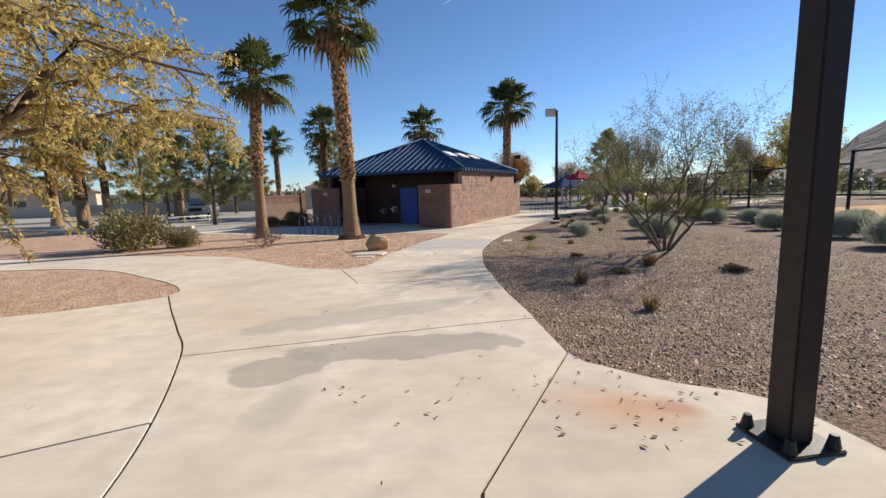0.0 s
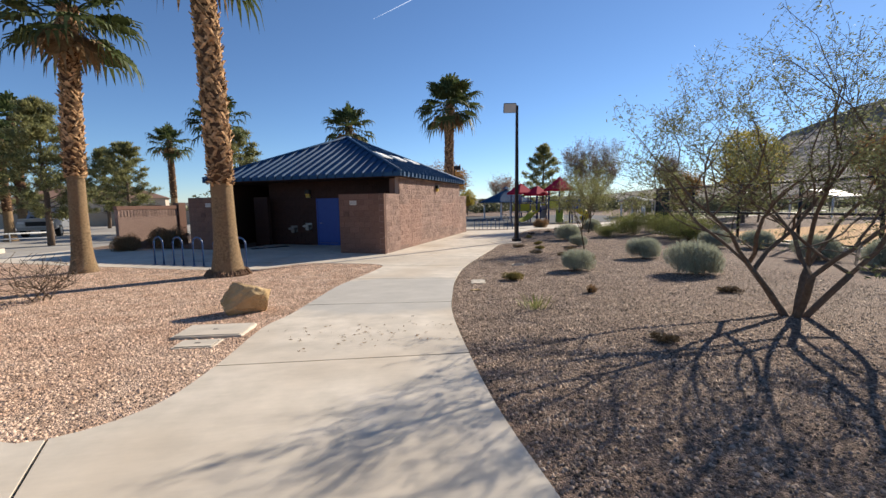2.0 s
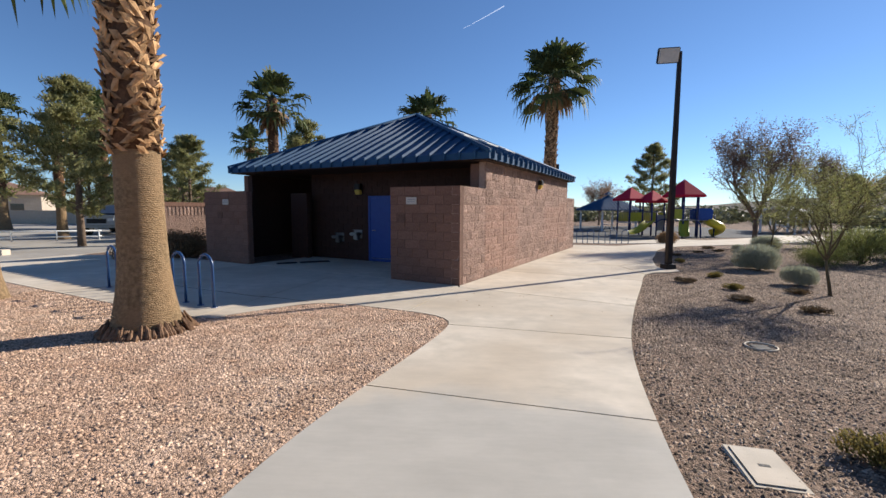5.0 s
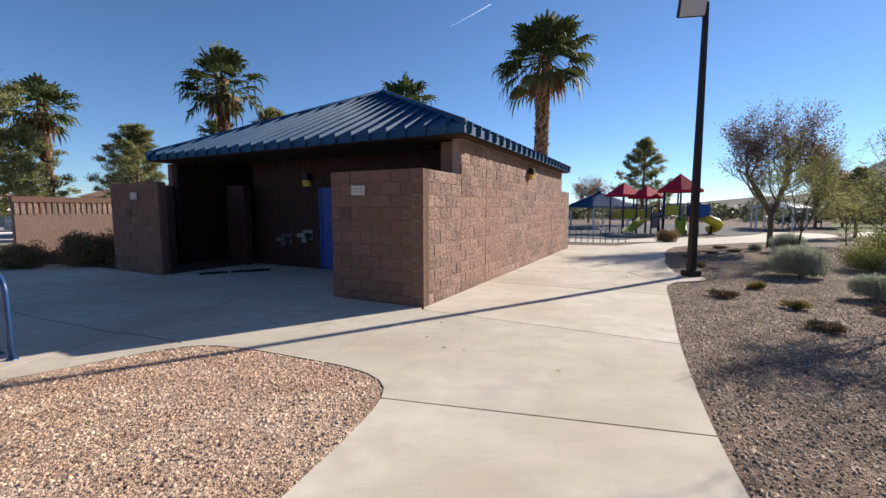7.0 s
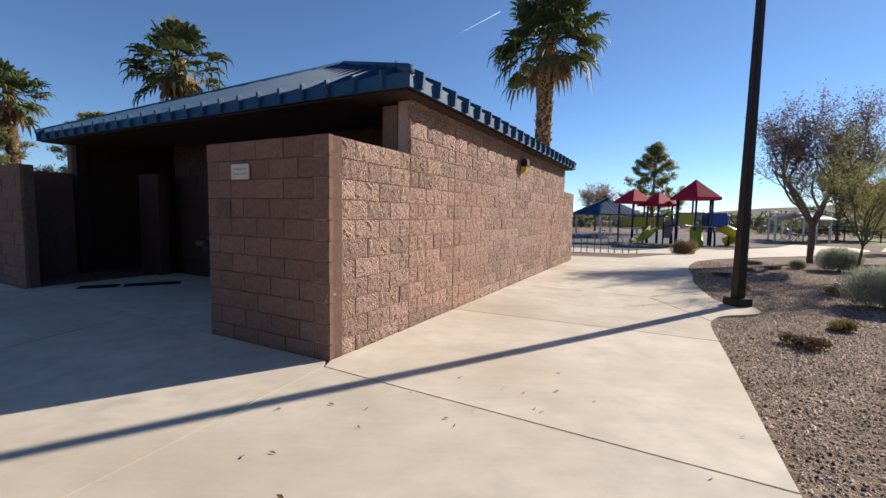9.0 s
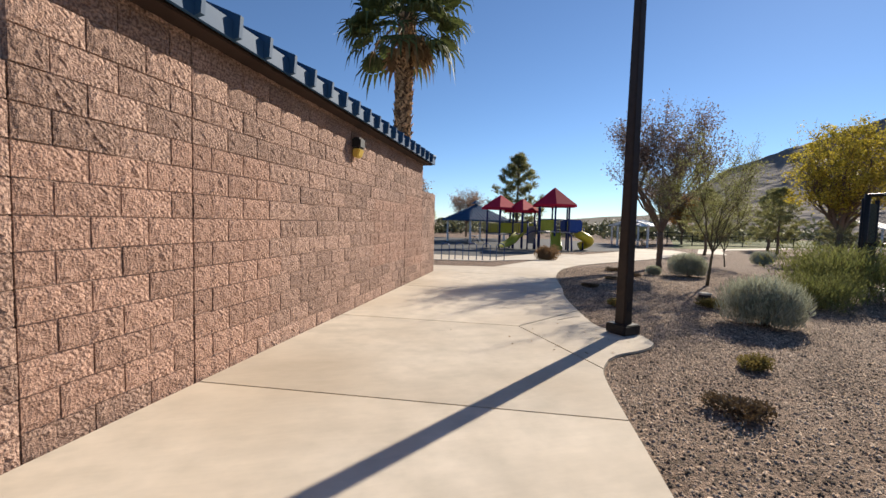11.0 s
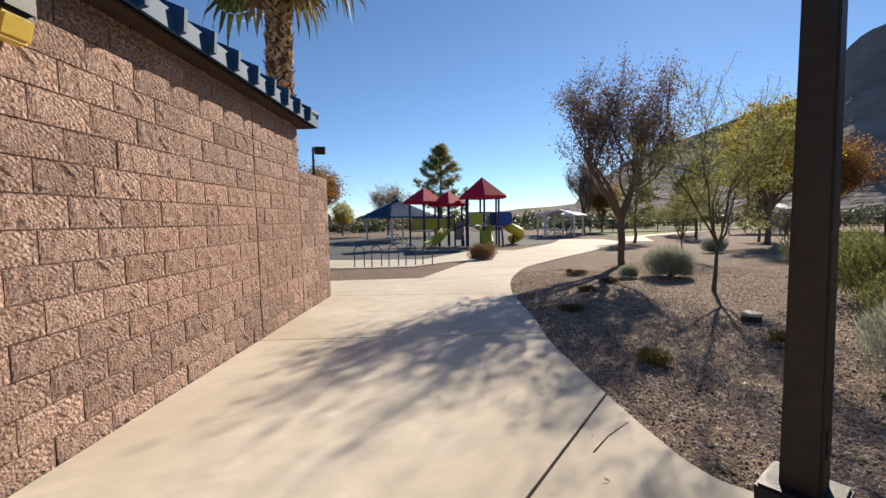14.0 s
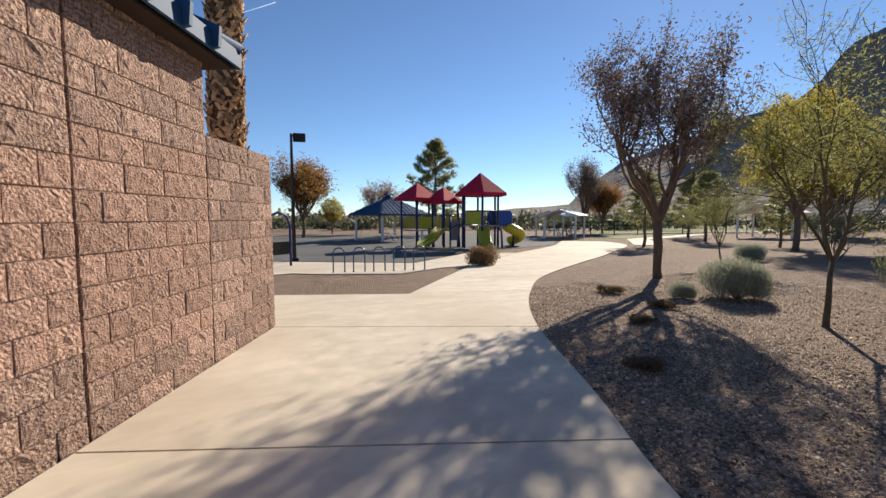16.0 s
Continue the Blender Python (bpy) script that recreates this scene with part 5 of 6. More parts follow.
cover(2.16, 14.02, -12, .3, .45, .014, "pale concrete valve box cover flush in gravel", M["concrete"])
cover(-1.93, 10.92, -5, .8, .52, .06, "pale concrete utility box cover in gravel", M["concrete"])
cover(-1.95, 10.42, -5, .45, .3, .035, "small grey utility box cover in gravel", M["concrete"])
bm = bmesh.new()
vr = thing("valve_cover", pose(10.14, 25.86, g(10.14, 25.86)), "round brown irrigation valve drum with a pale lid in gravel", "valve cover")
bmesh.ops.create_cone(bm, segments=24, radius1=.12, radius2=.112, depth=.11, cap_ends=True, matrix=pose(0, 0, .025))
part("drum", bm, M["post_brown"], vr)
bm = bmesh.new()
bmesh.ops.create_cone(bm, segments=24, radius1=.125, radius2=.118, depth=.035, cap_ends=True, matrix=pose(0, 0, .098))
part("lid", bm, M["concrete"], vr, "pale round lid")


def floor_mat(x, y, yaw, w, l):
    """A dark ribbed mat that lies on the slab."""
    p = thing("floor_mat", pose(x, y, g(x, y) + .03, 0, 0, yaw), "dark rubber mat on the shaded concrete", "mat", "mats before the doors")
    rbox("sheet", -l / 2, l / 2, -w / 2, w / 2, 0, .012, M["black"], p, .004)
    for k in range(5):
        q = -w / 2 + w * (k + .5) / 5
        rbox("rib", -l / 2 + .02, l / 2 - .02, q - .01, q + .01, .0125, .017, M["tyre"], p, 0)


floor_mat(-4.72, 24.12, 28, .3, .6)
floor_mat(-4.0, 24.5, 28, .3, .9)
emitter = thing("irrigation_ring", pose(3.93, 16.53, g(3.93, 16.53)), "pale round irrigation sleeve rim in gravel", "irrigation ring")
tube("rim", [(.16 * math.cos(a), .16 * math.sin(a), .015) for a in np.linspace(0, 6.2832, 25)], .013, M["concrete"], emitter, 6)
rbox("lid", -.09, .09, -.09, .09, -.01, .012, M["post_brown"], emitter, .004)
stone = rbox("flat_stone", -.09, .09, -.05, .05, -.01, .022, M["rock"], None, .012, "", pose(0, 0, 0, 0, 0, 20))
stone.matrix_basis = pose(1.85, 13.04, g(1.85, 13.04))
tagged(stone, "small pale flat stone on gravel", "stone")
pipe_rail = thing("pipe_rail", pose(-22.5, 30.4, g(-22.5, 30.4), 0, 0, 32), "low white pipe rail along the car park", "rail")
for z in (.22, .5):
    tube("rail", [(0, 0, z), (5.2, 0, z)], .035, M["white"], pipe_rail, 8)
for k in range(4):
    tube("post", [(.1 + 1.66 * k, 0, -.1), (.1 + 1.66 * k, 0, .54)], .035, M["white"], pipe_rail, 8)


# ---------- ball field fence ----------
def fence_run(x0, y0, x1, y1, h, n, label):
    f = thing("fence", pose(x0, y0, g(x0, y0), 0, 0, math.degrees(math.atan2(y1 - y0, x1 - x0))), label, "fence")
    L = math.hypot(x1 - x0, y1 - y0)
    dz = g(x1, y1) - g(x0, y0)
    for i in range(n + 1):
        tube("post", [(L * i / n, 0, -.1 + dz * i / n), (L * i / n, 0, h + dz * i / n)], .06, M["black"], f, 8)
    for z in (.1, 1.15, h - .03):
        tube("rail", [(0, 0, z), (L, 0, z + dz)], .045, M["black"], f, 6)
    V, Fc = [], []
    step, w = .09, .003
    for k in range(int((L + h) / step)):
        for sgn in (1, -1):
            a = k * step - (h if sgn > 0 else 0)
            if sgn > 0:
                p, q = (max(a, 0), max(0, -a)), (min(a + h, L), min(h, L - a))
            else:
                p, q = (min(a, L), max(0, a - L)), (max(a - h, 0), min(h, a))
            if abs(p[0] - q[0]) < .05:
                continue
            i = len(V)
            o = .003 * sgn
            V += [(p[0] - w, o, p[1]), (p[0] + w, o, p[1]), (q[0] + w, o, q[1]), (q[0] - w, o, q[1])]
            Fc.append((i, i + 1, i + 2, i + 3))
    m = mesh_ob("chain_link", V, Fc, M["black"], f, "black chain-link mesh")
    m["kind"] = "stuff"
    return f


fence_run(15.4, 16.0, 15.2, 26.15, 2.35, 4, "black chain-link fence along the ball field")
fence_run(15.6, -14, 15.4, 16.0, 2.8, 10, "tall black chain-link fence along the ball field")
fence_run(40, 62, 92, 46, 1.6, 18, "low black chain-link fence beyond the lawn")
screen = thing("fence_screen", pose(15.2, 26.21, g(15.2, 26.2), 0, 0, 15), "dark green windscreen panel at the fence end", "screen")
rbox("panel", 0, .95, -.02, .02, .15, 2.15, M["screen_green"], screen, .01)
for q in (0, .95):
    tube("post", [(q, 0, -.1), (q, 0, 2.25)], .05, M["black"], screen, 8)
kerb = sheet("kerb", [(15.0, -12), (15.25, -12), (15.05, 26.05), (14.8, 26.05)], M["concrete"], .12, .3)
tagged(kerb, "pale concrete mow strip under the fence", "kerb", kind="structure")


# ---------- playground ----------
def pyramid_roof(name, w, z0, z1, material, parent, thick=.05, sides=4, turn=45, label=""):
    V, Fc = [], []
    for zoff in (0, -thick):
        for i in range(sides):
            a = radians(turn + 360 * i / sides)
            V.append((w * math.cos(a), w * math.sin(a), z0 + zoff))
        V.append((0, 0, z1 + zoff))
    n = sides
    for i in range(n):
        j = (i + 1) % n
        Fc += [(i, j, n), (n + 1 + j, n + 1 + i, 2 * n + 1), (i, n + 1 + i, n + 1 + j, j)]
    return mesh_ob(name, V, Fc, material, parent, label)


def play_tower(x, y, yaw, half, deck, eave, apex, label, sides=4):
    p = thing("play_tower", pose(x, y, g(x, y) + .02, 0, 0, yaw), label, "play structure", "towers of the playground")
    r = half * 1.35
    feet = [(r * math.cos(radians(45 + 360 * i / sides)), r * math.sin(radians(45 + 360 * i / sides))) for i in range(sides)]
    for fx, fy in feet:
        tube("post", [(fx, fy, -.05), (fx, fy, eave + .1)], .075, M["play_blue"], p, 8)
        bm = bmesh.new()
        bmesh.ops.create_cone(bm, segments=10, radius1=.1, radius2=.1, depth=.07, cap_ends=True, matrix=pose(fx, fy, deck - .04))
        part("clamp", bm, M["play_grey"], p)
    V = [(fx * .97, fy * .97, z) for z in (deck - .08, deck) for fx, fy in feet]
    mesh_ob("deck", V, [tuple(reversed(range(sides))), tuple(range(sides, 2 * sides))] + [(i, (i + 1) % sides, sides + (i + 1) % sides, sides + i) for i in range(sides)], M["play_grey"], p)
    pyramid_roof("roof", half * 1.95, eave + .12, apex, M["red_roof"], p, sides=sides, label="red pyramid roof")
    pyramid_roof("roof_rim", half * 1.97, eave + .1, eave + .16, M["red_roof"], p, .16, sides)
    for i in range(sides):
        (ax, ay), (bx, by) = feet[i], feet[(i + 1) % sides]
        tube("rail", [(ax, ay, deck + .95), (bx, by, deck + .95)], .028, M["play_blue"], p, 6)
        tube("brace", [(ax, ay, eave + .02), (bx, by, eave + .02)], .03, M["play_blue"], p, 6)
        if i % 2 == 0:
            c, L = ((ax + bx) / 2, (ay + by) / 2), math.hypot(bx - ax, by - ay)
            rbox("panel", -L * .42, L * .42, -.02, .02, deck + .08, deck + .9, M["lime"], p, .02, "yellow-green guard panel", pose(c[0], c[1], 0, 0, 0, math.degrees(math.atan2(by - ay, bx - ax))))
        else:
            for q in np.linspace(.15, .85, 6):
                tube("baluster", [(ax + (bx - ax) * q, ay + (by - ay) * q, deck), (ax + (bx - ax) * q, ay + (by - ay) * q, deck + .95)], .014, M["play_blue"], p, 5)
    tube("bent_pipe", [(r * .3, -r * .9, deck - .1), (r * .3, -r * 1.15, deck - .35), (r * .3, -r * 1.2, .35), (r * .3, -r * 1.2, -.05)], .07, M["play_blue"], p, 8)
    return p


play_tower(20.3, 49.2, 20, .95, 1.5, 3.5, 5.0, "play tower with a red pyramid roof and blue posts", 6)
play_tower(16.9, 52.0, 20, .8, 1.2, 3.25, 4.45, "smaller play tower with a red pyramid roof")
play_tower(18.6, 51.3, 20, .75, 1.2, 3.05, 4.15, "smaller play tower with a red pyramid roof")


def slide(pts, w, material, label):
    base = thing("slide", pose(pts[-1][0], pts[-1][1], g(pts[-1][0], pts[-1][1])), label, "slide", "slides of the playground")
    o = Vector((pts[-1][0], pts[-1][1], g(pts[-1][0], pts[-1][1])))
    P = [Vector(q) - o + Vector((0, 0, o.z)) for q in pts]
    V, Fc = [], []
    prof = [(-w, .22), (-w, 0), (-w * .5, -.05), (w * .5, -.05), (w, 0), (w, .22), (w + .05, .22), (w + .05, -.05), (w * .5, -.1), (-w * .5, -.1), (-w - .05, -.05), (-w - .05, .22)]
    for i, q in enumerate(P):
        d = P[min(i + 1, len(P) - 1)] - P[max(i - 1, 0)]
        s = Vector((d.y, -d.x, 0)).normalized()
        for a, b in prof:
            V.append(q + s * a + Vector((0, 0, b)))
    m = len(prof)
    for i in range(len(P) - 1):
        for j in range(m):
            Fc.append((i * m + j, i * m + (j + 1) % m, (i + 1) * m + (j + 1) % m, (i + 1) * m + j))
    mesh_ob("chute", V, Fc, material, base, smooth=True)
    return base


slide([(18.0, 50.5, 1.2), (17.5, 50.1, 1.0), (17.0, 49.8, .62), (16.5, 49.5, .42), (16.0, 49.2, .28)], .34, M["lime"], "yellow-green wavy plastic slide at a tower")
slide([(19.95, 48.3, 1.5), (19.75, 47.9, 1.15), (19.5, 47.4, .7), (19.25, 46.9, .32), (19.1, 46.5, .25)], .33, M["lime"], "yellow-green straight plastic slide at a tower")
spiral = thing("tube_slide", pose(23.2, 49.4, g(23.2, 49.4)), "yellow spiral tube slide with a blue top section", "slide", "slides of the playground")
tube("tube", [(.5 * math.cos(a), .5 * math.sin(a), 2.15 - a * .24) for a in np.linspace(1.4, 7.8, 28)], .36, M["yellow"], spiral, 12)
rbox("hood", -1.9, -.35, -.45, .55, 1.45, 2.5, M["slide_blue"], spiral, .12, "blue moulded box section")
tube("support", [(0, 0, -.05), (0, 0, 1.9)], .06, M["play_blue"], spiral)
panel_wall = thing("climbing_wall", pose(18.9, 50.2, g(18.9, 50.2), 0, 0, 25), "grey climbing panel between blue play posts", "climber")
rbox("panel", -.45, .45, -.04, .04, .5, 1.9, M["play_grey"], panel_wall, .03)
for q in (-.5, .5):
    tube("post", [(q, 0, -.05), (q, 0, 2.3)], .06, M["play_blue"], panel_wall, 8)
arch = thing("play_arch", pose(6.9, 42.3, g(6.9, 42.3), 0, 0, 35), "blue steel arch swing frame at the playground edge", "play frame")
tube("frame", [(-.55, 0, -.05), (-.55, 0, 1.6), (-.4, 0, 2.0), (0, 0, 2.15), (.4, 0, 2.0), (.55, 0, 1.6), (.55, 0, -.05)], .05, M["play_blue"], arch, 8)
rbox("panel", -.5, .5, -.03, .03, .5, 1.0, M["black"], arch, .02)
bridge = thing("play_bridge", pose(19.3, 50.2, g(19.3, 50.2)), "arched blue climbing bridge between the towers", "climber")
for s in (-.35, .35):
    tube("rail", [(-1.1, s, 1.2), (-.5, s, 1.5), (.5, s, 1.55), (1.2, s, 1.5)], .04, M["play_blue"], bridge, 6)
    tube("leg", [(0, s, -.05), (0, s, 1.55)], .045, M["play_blue"], bridge, 6)
for k in range(8):
    tube("rung", [(-1 + k * .28, -.35, 1.25 + .3 * math.sin(k * .4)), (-1 + k * .28, .35, 1.25 + .3 * math.sin(k * .4))], .02, M["play_blue"], bridge, 6)


def shelter(x, y, yaw, half, eave, apex, label, roof_m, post_m, flat=False):
    p = thing("picnic_shelter", pose(x, y, g(x, y), 0, 0, yaw), label, "picnic shelter", "picnic shelters")
    for sx in (-1, 1):
        for sy in (-1, 1):
            rbox("post", sx * half * .82 - .08, sx * half * .82 + .08, sy * half * .82 - .08, sy * half * .82 + .08, -.05, eave, post_m, p, .01)
    if flat:
        V = [(-half, -half, eave), (half, -half, eave), (half, 0, apex), (-half, 0, apex), (half, half, eave), (-half, half, eave)]
        V += [(a, b, c - .12) for a, b, c in V]
        mesh_ob("roof", V, [(0, 1, 2, 3), (3, 2, 4, 5), (7, 6, 9, 8), (8, 9, 11, 10), (0, 6, 7, 1), (5, 4, 10, 11), (1, 7, 8, 2), (2, 8, 10, 4), (0, 3, 9, 6), (3, 5, 11, 9)], roof_m, p, "white gabled roof")
    else:
        pyramid_roof("roof", half * 1.414, eave, apex, roof_m, p, .12, label="blue metal pyramid roof")
        bm = bmesh.new()
        bmesh.ops.create_cone(bm, segments=4, radius1=half * .22, radius2=.02, depth=.4, cap_ends=True, matrix=pose(0, 0, apex + .22, 0, 0, 45))
        part("cupola", bm, roof_m, p)
        for k in range(-6, 7):
            for a in range(4):
                q = k / 6.5 * half
                f = abs(q) / half
                tube("seam", [pose(0, 0, 0, 0, 0, 90 * a) @ Vector((half, q, eave + .02)), pose(0, 0, 0, 0, 0, 90 * a) @ Vector((max(.05, half * f), q, eave + (apex - eave) * (1 - f) + .02))], .03, roof_m, p, 4)
    t = thing("picnic_table", pose(x, y, g(x, y) + .0, 0, 0, yaw + 30), "metal picnic table under a shelter roof", "picnic table", "picnic tables")
    rbox("top", -.9, .9, -.37, .37, .70, .75, M["play_grey"], t, .01)
    for s in (-1, 1):
        rbox("bench", -.9, .9, s * .75 - .13, s * .75 + .13, .42, .46, M["play_grey"], t, .01)
        tube("frame", [(s * .6, -.75, -.02), (s * .6, -.3, .7), (s * .6, .3, .7), (s * .6, .75, -.02)], .03, M["black"], t, 6)
    return p


shelter(18.4, 62, 15, 2.65, 2.45, 4.15, "open picnic shelter with a blue metal roof on white posts", M["roof_blue"], M["white"])
shelter(35.5, 57.5, 30, 1.9, 2.3, 2.9, "small white picnic shelter", M["white"], M["white"], True)
shelter(39, 63, 30, 1.9, 2.3, 2.9, "small white picnic shelter", M["white"], M["white"], True)
shelter(52, 47, 10, 2.6, 2.4, 3.2, "white picnic shelter near the ball field", M["white"], M["white"], True)


# ---------- cars and the far side of the car park ----------
def pickup(x, y, yaw, paint, label):
    p = thing("pickup_truck", pose(x, y, g(x, y) + .02, 0, 0, yaw), label, "truck", "parked vehicles")
    bm = bmesh.new()
    box(bm, -2.7, 2.7, -.95, .95, .5, 1.05, .06)
    box(bm, -2.65, -.6, -.95, .95, 1.05, 1.3, .03)
    box(bm, .9, 2.68, -.92, .92, 1.05, 1.2, .06)
    vs = box(bm, -.7, 1.35, -.88, .88, 1.05, 1.85, .05)
    for v in vs:
        if v.co.z > 1.5:
            v.co.x = v.co.x * .78 + .02
            v.co.y *= .84
    part("body", bm, paint, p)
    rbox("windscreen", -.02, .02, -.7, .7, 0, .62, M["glass_dark"], p, .01, "dark glass", pose(1.32, 0, 1.17, 0, -28, 0))
    for s in (-1, 1):
        rbox("side_window", -.45, .95, s * .84 - .02, s * .84 + .02, 1.25, 1.7, M["glass_dark"], p, .01)
        rbox("headlight", 2.66, 2.72, s * .72 - .17, s * .72 + .17, .85, 1.02, M["white"], p, .02)
        for wx in (-1.65, 1.75):
            w = part_wheel(p, wx, s * .85)
    rbox("grille", 2.68, 2.73, -.5, .5, .72, 1.0, M["black"], p, .01)
    rbox("bumper", 2.65, 2.82, -.92, .92, .45, .65, M["steel"], p, .03)
    return p


def part_wheel(p, x, y):
    bm = bmesh.new()
    bmesh.ops.create_cone(bm, segments=20, radius1=.38, radius2=.38, depth=.26, cap_ends=True, matrix=pose(x, y, .38, 90, 0, 0))
    t = part("tyre", bm, M["tyre"], p)
    bm = bmesh.new()
    bmesh.ops.create_cone(bm, segments=16, radius1=.22, radius2=.22, depth=.28, cap_ends=True, matrix=pose(x, y, .38, 90, 0, 0))
    part("rim", bm, M["steel"], t)
    return t


pickup(-22.0, 39.0, -72, M["car_silver"], "silver pickup truck parked facing the plaza")


def house(x, y, yaw, w, d, h, label):
    p = thing("house", pose(x, y, g(x, y), 0, 0, yaw), label, "house", "houses beyond the park")
    rbox("wall", -w / 2, w / 2, -d / 2, d / 2, -.2, h, M["stucco"], p, .02)
    e = .5
    V = [(-w / 2 - e, -d / 2 - e, h), (w / 2 + e, -d / 2 - e, h), (w / 2 + e, d / 2 + e, h), (-w / 2 - e, d / 2 + e, h), (-w / 2 + d / 2, 0, h + d * .22), (w / 2 - d / 2, 0, h + d * .22)]
    mesh_ob("roof", V, [(0, 1, 5, 4), (1, 2, 5), (2, 3, 4, 5), (3, 0, 4), (3, 2, 1, 0)], M["roof_tile"], p)
    for k in range(int(w / 3)):
        win = rbox("window", -w / 2 + 1.2 + k * 3, -w / 2 + 2.4 + k * 3, -d / 2 - .04, -d / 2 + .02, 1.0, 2.1, M["glass_dark"], p, .01)


for x, y, yaw, w in ((-60, 62, 35, 16), (-42, 80, 20, 18), (-78, 40, 55, 16), (-20, 95, 5, 18)):
    house(x, y, yaw, w, 9, 3.2, "beige stucco house beyond the car park")
wall_far = thing("boundary_wall", pose(-30, 45, -.53, 0, 0, 0), "low pale block boundary wall beyond the car park", "wall")
rbox("wall", -70, 14, 8, 8.2, -.1, 1.3, M["stucco"], wall_far, .01)
rbox("coping", -70, 14, 7.97, 8.23, 1.3, 1.38, M["stucco"], wall_far, .01)
for x0, x1, y0 in ((-24, -15.2, 25.6), (-40, -27, 30)):
    kb = rbox("kerb", x0, x1, y0, y0 + .3, G0 - .1, G0 + .2, M["concrete"])
    tagged(kb, "pale concrete kerb of the car park", "kerb", kind="structure")


# ---------- distance ----------
def far_woods():
    rnd = random.Random(8)
    V, Fc = [], []
    for i in range(420):
        az = radians(rnd.uniform(-85, 100))
        d = rnd.uniform(85, 170)
        x, y = d * math.sin(az), d * math.cos(az) + 10
        h, w = rnd.uniform(1.6, 4.0), rnd.uniform(1.8, 4.2)
        if rnd.random() < .12:
            h *= 1.5
        for k in range(130):
            a, e, q = rnd.uniform(0, 6.28), rnd.uniform(-.1, 1), rnd.random() ** .4
            c = Vector((x + w * q * math.cos(a) * math.sqrt(max(0, 1 - e * e * .8)), y + w * q * math.sin(a), -1.2 + h * (.12 + .85 * max(0, e) * q)))
            s = rnd.uniform(.25, .55)
            u = Vector((rnd.gauss(0, 1), rnd.gauss(0, 1), rnd.gauss(0, 1))).normalized() * s
            v = u.cross(Vector((rnd.gauss(0, 1), rnd.gauss(0, 1), rnd.gauss(0, 1)))).normalized() * s * .7
            j = len(V)
            V += [c - u, c + v, c + u, c - v]
            Fc.append((j, j + 1, j + 2, j + 3))
    ob = mesh_ob("far_trees", V, Fc, M["leaf_far"])
    tagged(ob, "belt of mixed green trees in the distance", "trees", kind="stuff")


far_woods()


def ridge(name, az0, az1, dist, profile, material, depth, rough, label):
    """A mountain: its skyline's rise in degrees over the bearing, its slope broken by gullies."""
    A = [a for a, e in profile]
    E = [e for a, e in profile]
    n, m = 150, 26
    V, Fc = [], []
    for i in range(n + 1):
        az = az0 + (az1 - az0) * i / n
        el = float(np.interp(az, A, E))
        for j in range(m + 1):
            t = j / m
            d = dist * (.55 + .45 * t)
            top = dist * math.tan(radians(el))
            x, y = d * math.sin(radians(az)), d * math.cos(radians(az))
            f = t ** 1.5
            q = noise.fractal(Vector((x, y, 0)) * .012, 1.0, 2.0, 5)
            z = top * f * (1 + rough * q * (1 - t * .75)) + rough * 6 * q * t * (1 - t)
            z += top * .025 * noise.fractal(Vector((az * 1.3, 3.1, 0)), 1, 2, 4) * t
            V.append((x, y, z - 1.5))
    for i in range(n):
        for j in range(m):
            k = i * (m + 1) + j
            Fc.append((k, k + 1, k + m + 2, k + m + 1))
    ob = mesh_ob(name, V, Fc, material, smooth=False)
    tagged(ob, label, "mountain", kind="structure")


ridge("backdrop_mountain", 42, 150, 520, [(41, .8), (44, 4.0), (48, 6.9), (51.4, 8.1), (54, 8.8), (57, 9.6), (60.5, 11.2), (64, 11.9), (65.5, 13.1), (66.7, 15.2), (68.5, 16.7), (71, 17.3), (80, 18.5), (95, 15), (115, 11), (150, 3)],
      M["mountain"], 200, .22, "dark rocky desert mountain against the sun")
ridge("backdrop_hills", -120, 60, 1500, [(-120, .6), (-60, .8), (-20, .5), (10, .4), (30, .7), (36, 1.3), (45, 1.8), (52, 2.6), (60, .5)], M["hill"], 300, .3, "low tan desert hills on the horizon")


# a short contrail high up
trail = bpy.data.materials.new("contrail")
trail.use_nodes = True
tn = trail.node_tree
glow = tn.nodes.new("ShaderNodeEmission")
glow.inputs["Color"].default_value, glow.inputs["Strength"].default_value = (0.8, 0.86, 1.0, 1), 0.9
clear = tn.nodes.new("ShaderNodeBsdfTransparent")
blend = tn.nodes.new("ShaderNodeMixShader")
blend.inputs[0].default_value = 0.35
tn.links.new(clear.outputs[0], blend.inputs[1])
tn.links.new(glow.outputs[0], blend.inputs[2])
tn.links.new(blend.outputs[0], tn.nodes["Material Output"].inputs["Surface"])
path = []
for k in range(9):
    az, el = radians(1.0 + 5.2 * k / 8), radians(22.1 + 2.2 * k / 8)
    path.append(Vector((math.sin(az) * math.cos(el), math.cos(az) * math.cos(el), math.sin(el))) * 1600)
tagged(tube("backdrop_contrail", path, [.3 + 1.1 * k / 8 for k in range(9)], trail, n=6), "thin white contrail in the clear sky", "cloud", kind="structure")


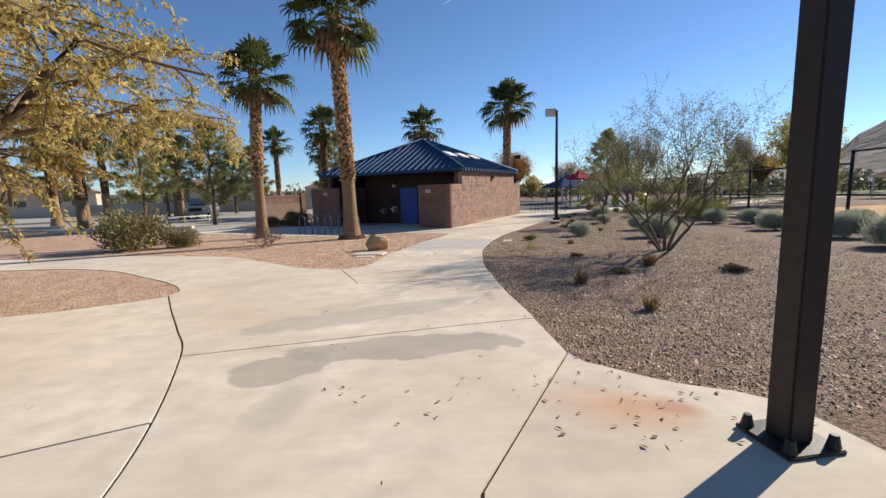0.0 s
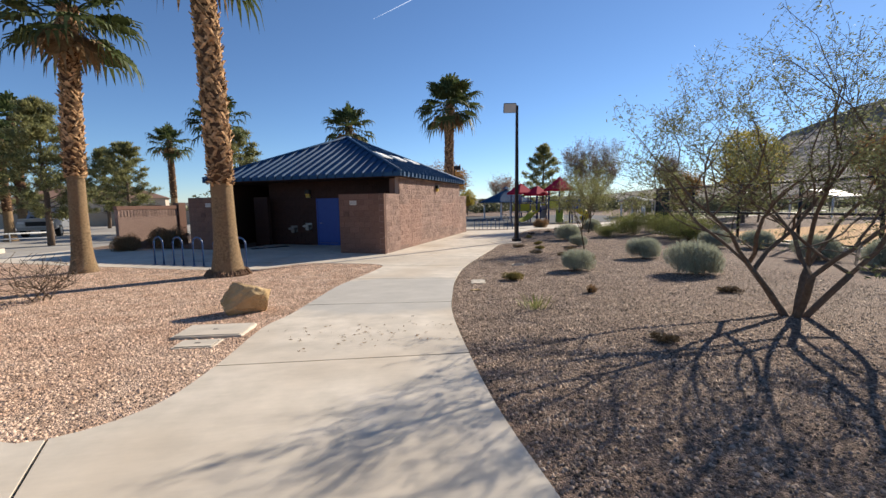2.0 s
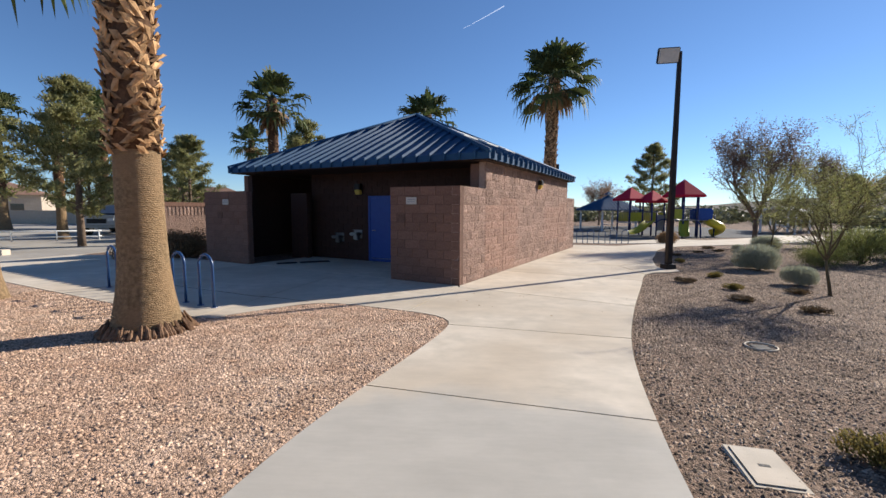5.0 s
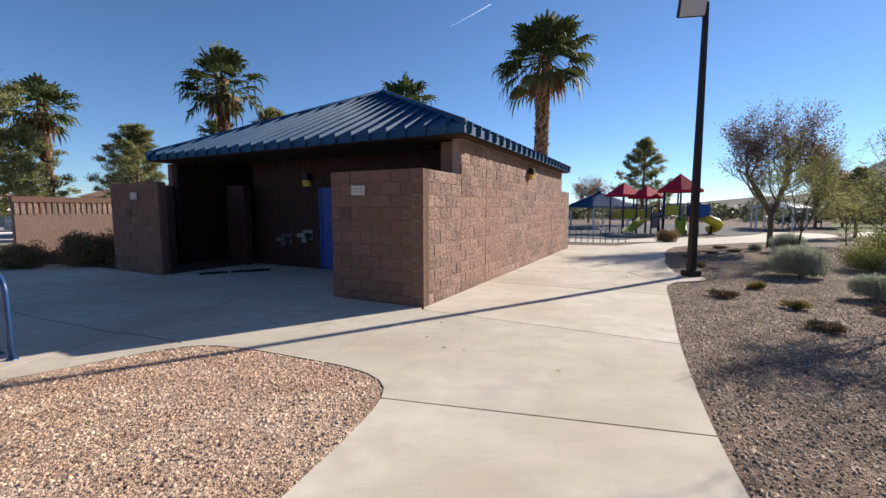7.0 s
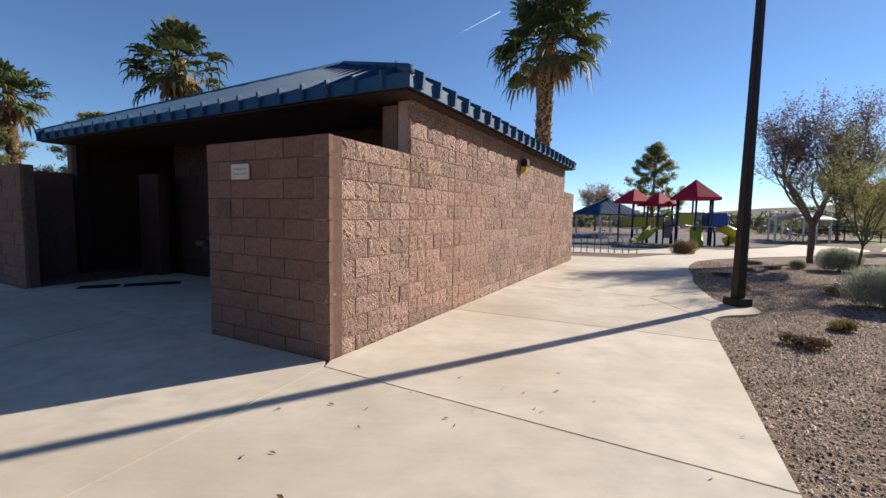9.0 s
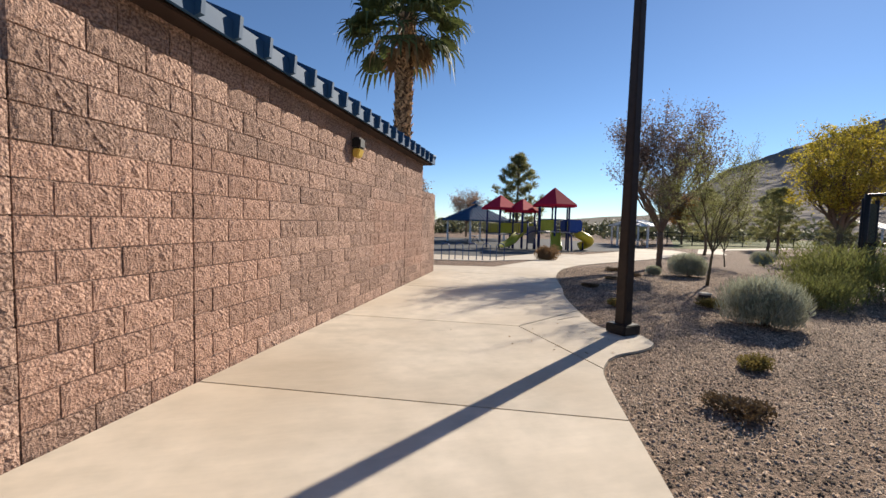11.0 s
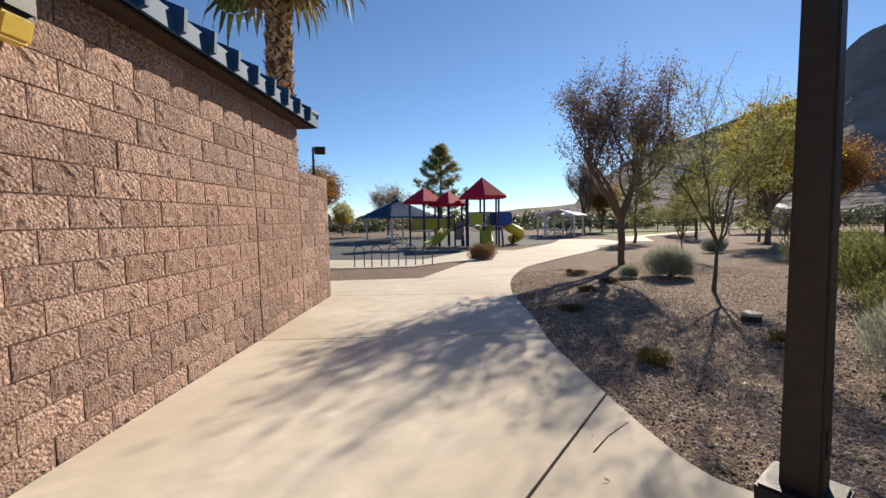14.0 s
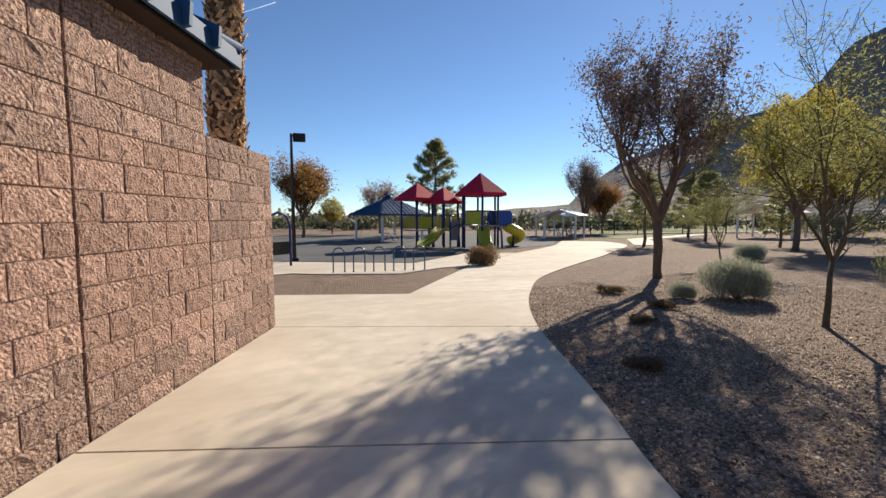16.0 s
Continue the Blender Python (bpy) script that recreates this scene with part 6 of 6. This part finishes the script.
# ---------- loose gravel ----------
def pebbles(name, count, inside, x0, x1, y0, y1, material, label, seed, lo, hi, lift=0.0):
    """Loose angular stones, joined in one mesh: each has four feet and a short ridge."""
    rs = np.random.RandomState(seed)
    x, y = rs.uniform(x0, x1, count), rs.uniform(y0, y1, count)
    keep = inside(x, y)
    x, y = x[keep], y[keep]
    n = len(x)
    base = np.array([(-1, -1, -.7), (1, -1, -.7), (1, 1, -.7), (-1, 1, -.7), (-.5, -.1, .55), (.5, .15, .55)])
    s = (lo + (hi - lo) * rs.rand(n) ** 2.2)[:, None]
    q = base[None] * (s * rs.uniform(.65, 1.25, (n, 3)))[:, None, :]
    q = q * (1 + rs.uniform(-.28, .28, (n, 6, 3)))
    a = rs.uniform(0, 6.28, n)[:, None]
    tilt = rs.uniform(-.5, .5, n)[:, None]
    z = np.interp(y, GROUND_Y, GROUND_Z)[:, None] + lift + s * .36
    co = np.stack([q[..., 0] * np.cos(a) - q[..., 1] * np.sin(a) + x[:, None], q[..., 0] * np.sin(a) + q[..., 1] * np.cos(a) + y[:, None],
                   q[..., 2] + q[..., 0] * tilt + z], -1).reshape(-1, 3)
    tri = np.array([(0, 1, 5), (0, 5, 4), (1, 2, 5), (2, 3, 4), (2, 4, 5), (3, 0, 4)])
    faces = (np.arange(n)[:, None, None] * 6 + tri[None]).reshape(-1)
    me = bpy.data.meshes.new(name)
    me.vertices.add(len(co))
    me.vertices.foreach_set("co", co.reshape(-1))
    me.loops.add(len(faces))
    me.loops.foreach_set("vertex_index", faces.astype(np.int32))
    me.polygons.add(len(faces) // 3)
    me.polygons.foreach_set("loop_start", np.arange(0, len(faces), 3, dtype=np.int32))
    me.update(calc_edges=True)
    me.validate()
    me.materials.append(material)
    tagged(new(name, me), label, "gravel", kind="stuff")


def in_poly(poly):
    P = np.array(poly)
    X, Y = P[:, 0], P[:, 1]
    X2, Y2 = np.roll(X, -1), np.roll(Y, -1)

    def f(x, y):
        odd = np.zeros(len(x), bool)
        for k in range(len(X)):
            odd ^= ((Y[k] > y) != (Y2[k] > y)) & (x < (X2[k] - X[k]) * (y - Y[k]) / (Y2[k] - Y[k] + 1e-12) + X[k])
        return odd
    return f


right_x = sorted((y, x) for x, y in RIGHT_EDGE if y < 45)
RY, RX = [a for a, b in right_x], [b for a, b in right_x]
def right_of_path(lo, hi):
    return lambda x, y: (x > np.interp(y, RY, RX) + lo) & (x < np.interp(y, RY, RX) + hi)


pebbles("gravel", 480000, right_of_path(.02, 3.2), .8, 12.5, 2.4, 32, M["stones_grey"], "loose grey-brown crushed stones beside the path", 1, .005, .0158)
pebbles("gravel", 120000, right_of_path(3.2, 7.5), 3, 16, 2.4, 32, M["stones_grey"], "loose grey-brown crushed stones beside the path", 3, .007, .019)
pebbles("gravel", 150000, in_poly(BED_EDGE + [(-11, 16)]), -8, .3, 8.3, 20.5, M["stones_tan"], "loose pinkish-tan crushed stones in the bed", 2, .005, .0155, .022)


def litter(name, count, spots, material, label, seed):
    """Small dry leaves lying on the paving."""
    rnd = random.Random(seed)
    V, Fc = [], []
    for i in range(count):
        cx, cy, r = rnd.choice(spots)
        x, y = cx + rnd.gauss(0, r), cy + rnd.gauss(0, r * .6)
        L, a = rnd.uniform(.012, .03), rnd.uniform(0, 6.28)
        z = g(x, y) + .034
        c, s = math.cos(a), math.sin(a)
        k = len(V)
        w = L * rnd.uniform(.2, .5)
        V += [(x - c * L, y - s * L, z), (x + s * w, y - c * w, z + .008), (x + c * L, y + s * L, z + rnd.uniform(.002, .012)), (x - s * w, y + c * w, z + .004)]
        Fc.append((k, k + 1, k + 2, k + 3))
    tagged(mesh_ob(name, V, Fc, material), label, "fallen leaves", kind="stuff")


litter("leaf_litter", 260, [(-.4, 10.3, .5), (.3, 10.45, .45), (.1, 10.35, .6), (.6, 2.9, .7), (0, 4, 1.4), (1.5, 2.4, .4), (2, 19, 1.2), (5.5, 23.8, .8)], M["leaf_dry"], "dry fallen leaves scattered on the concrete", 4)
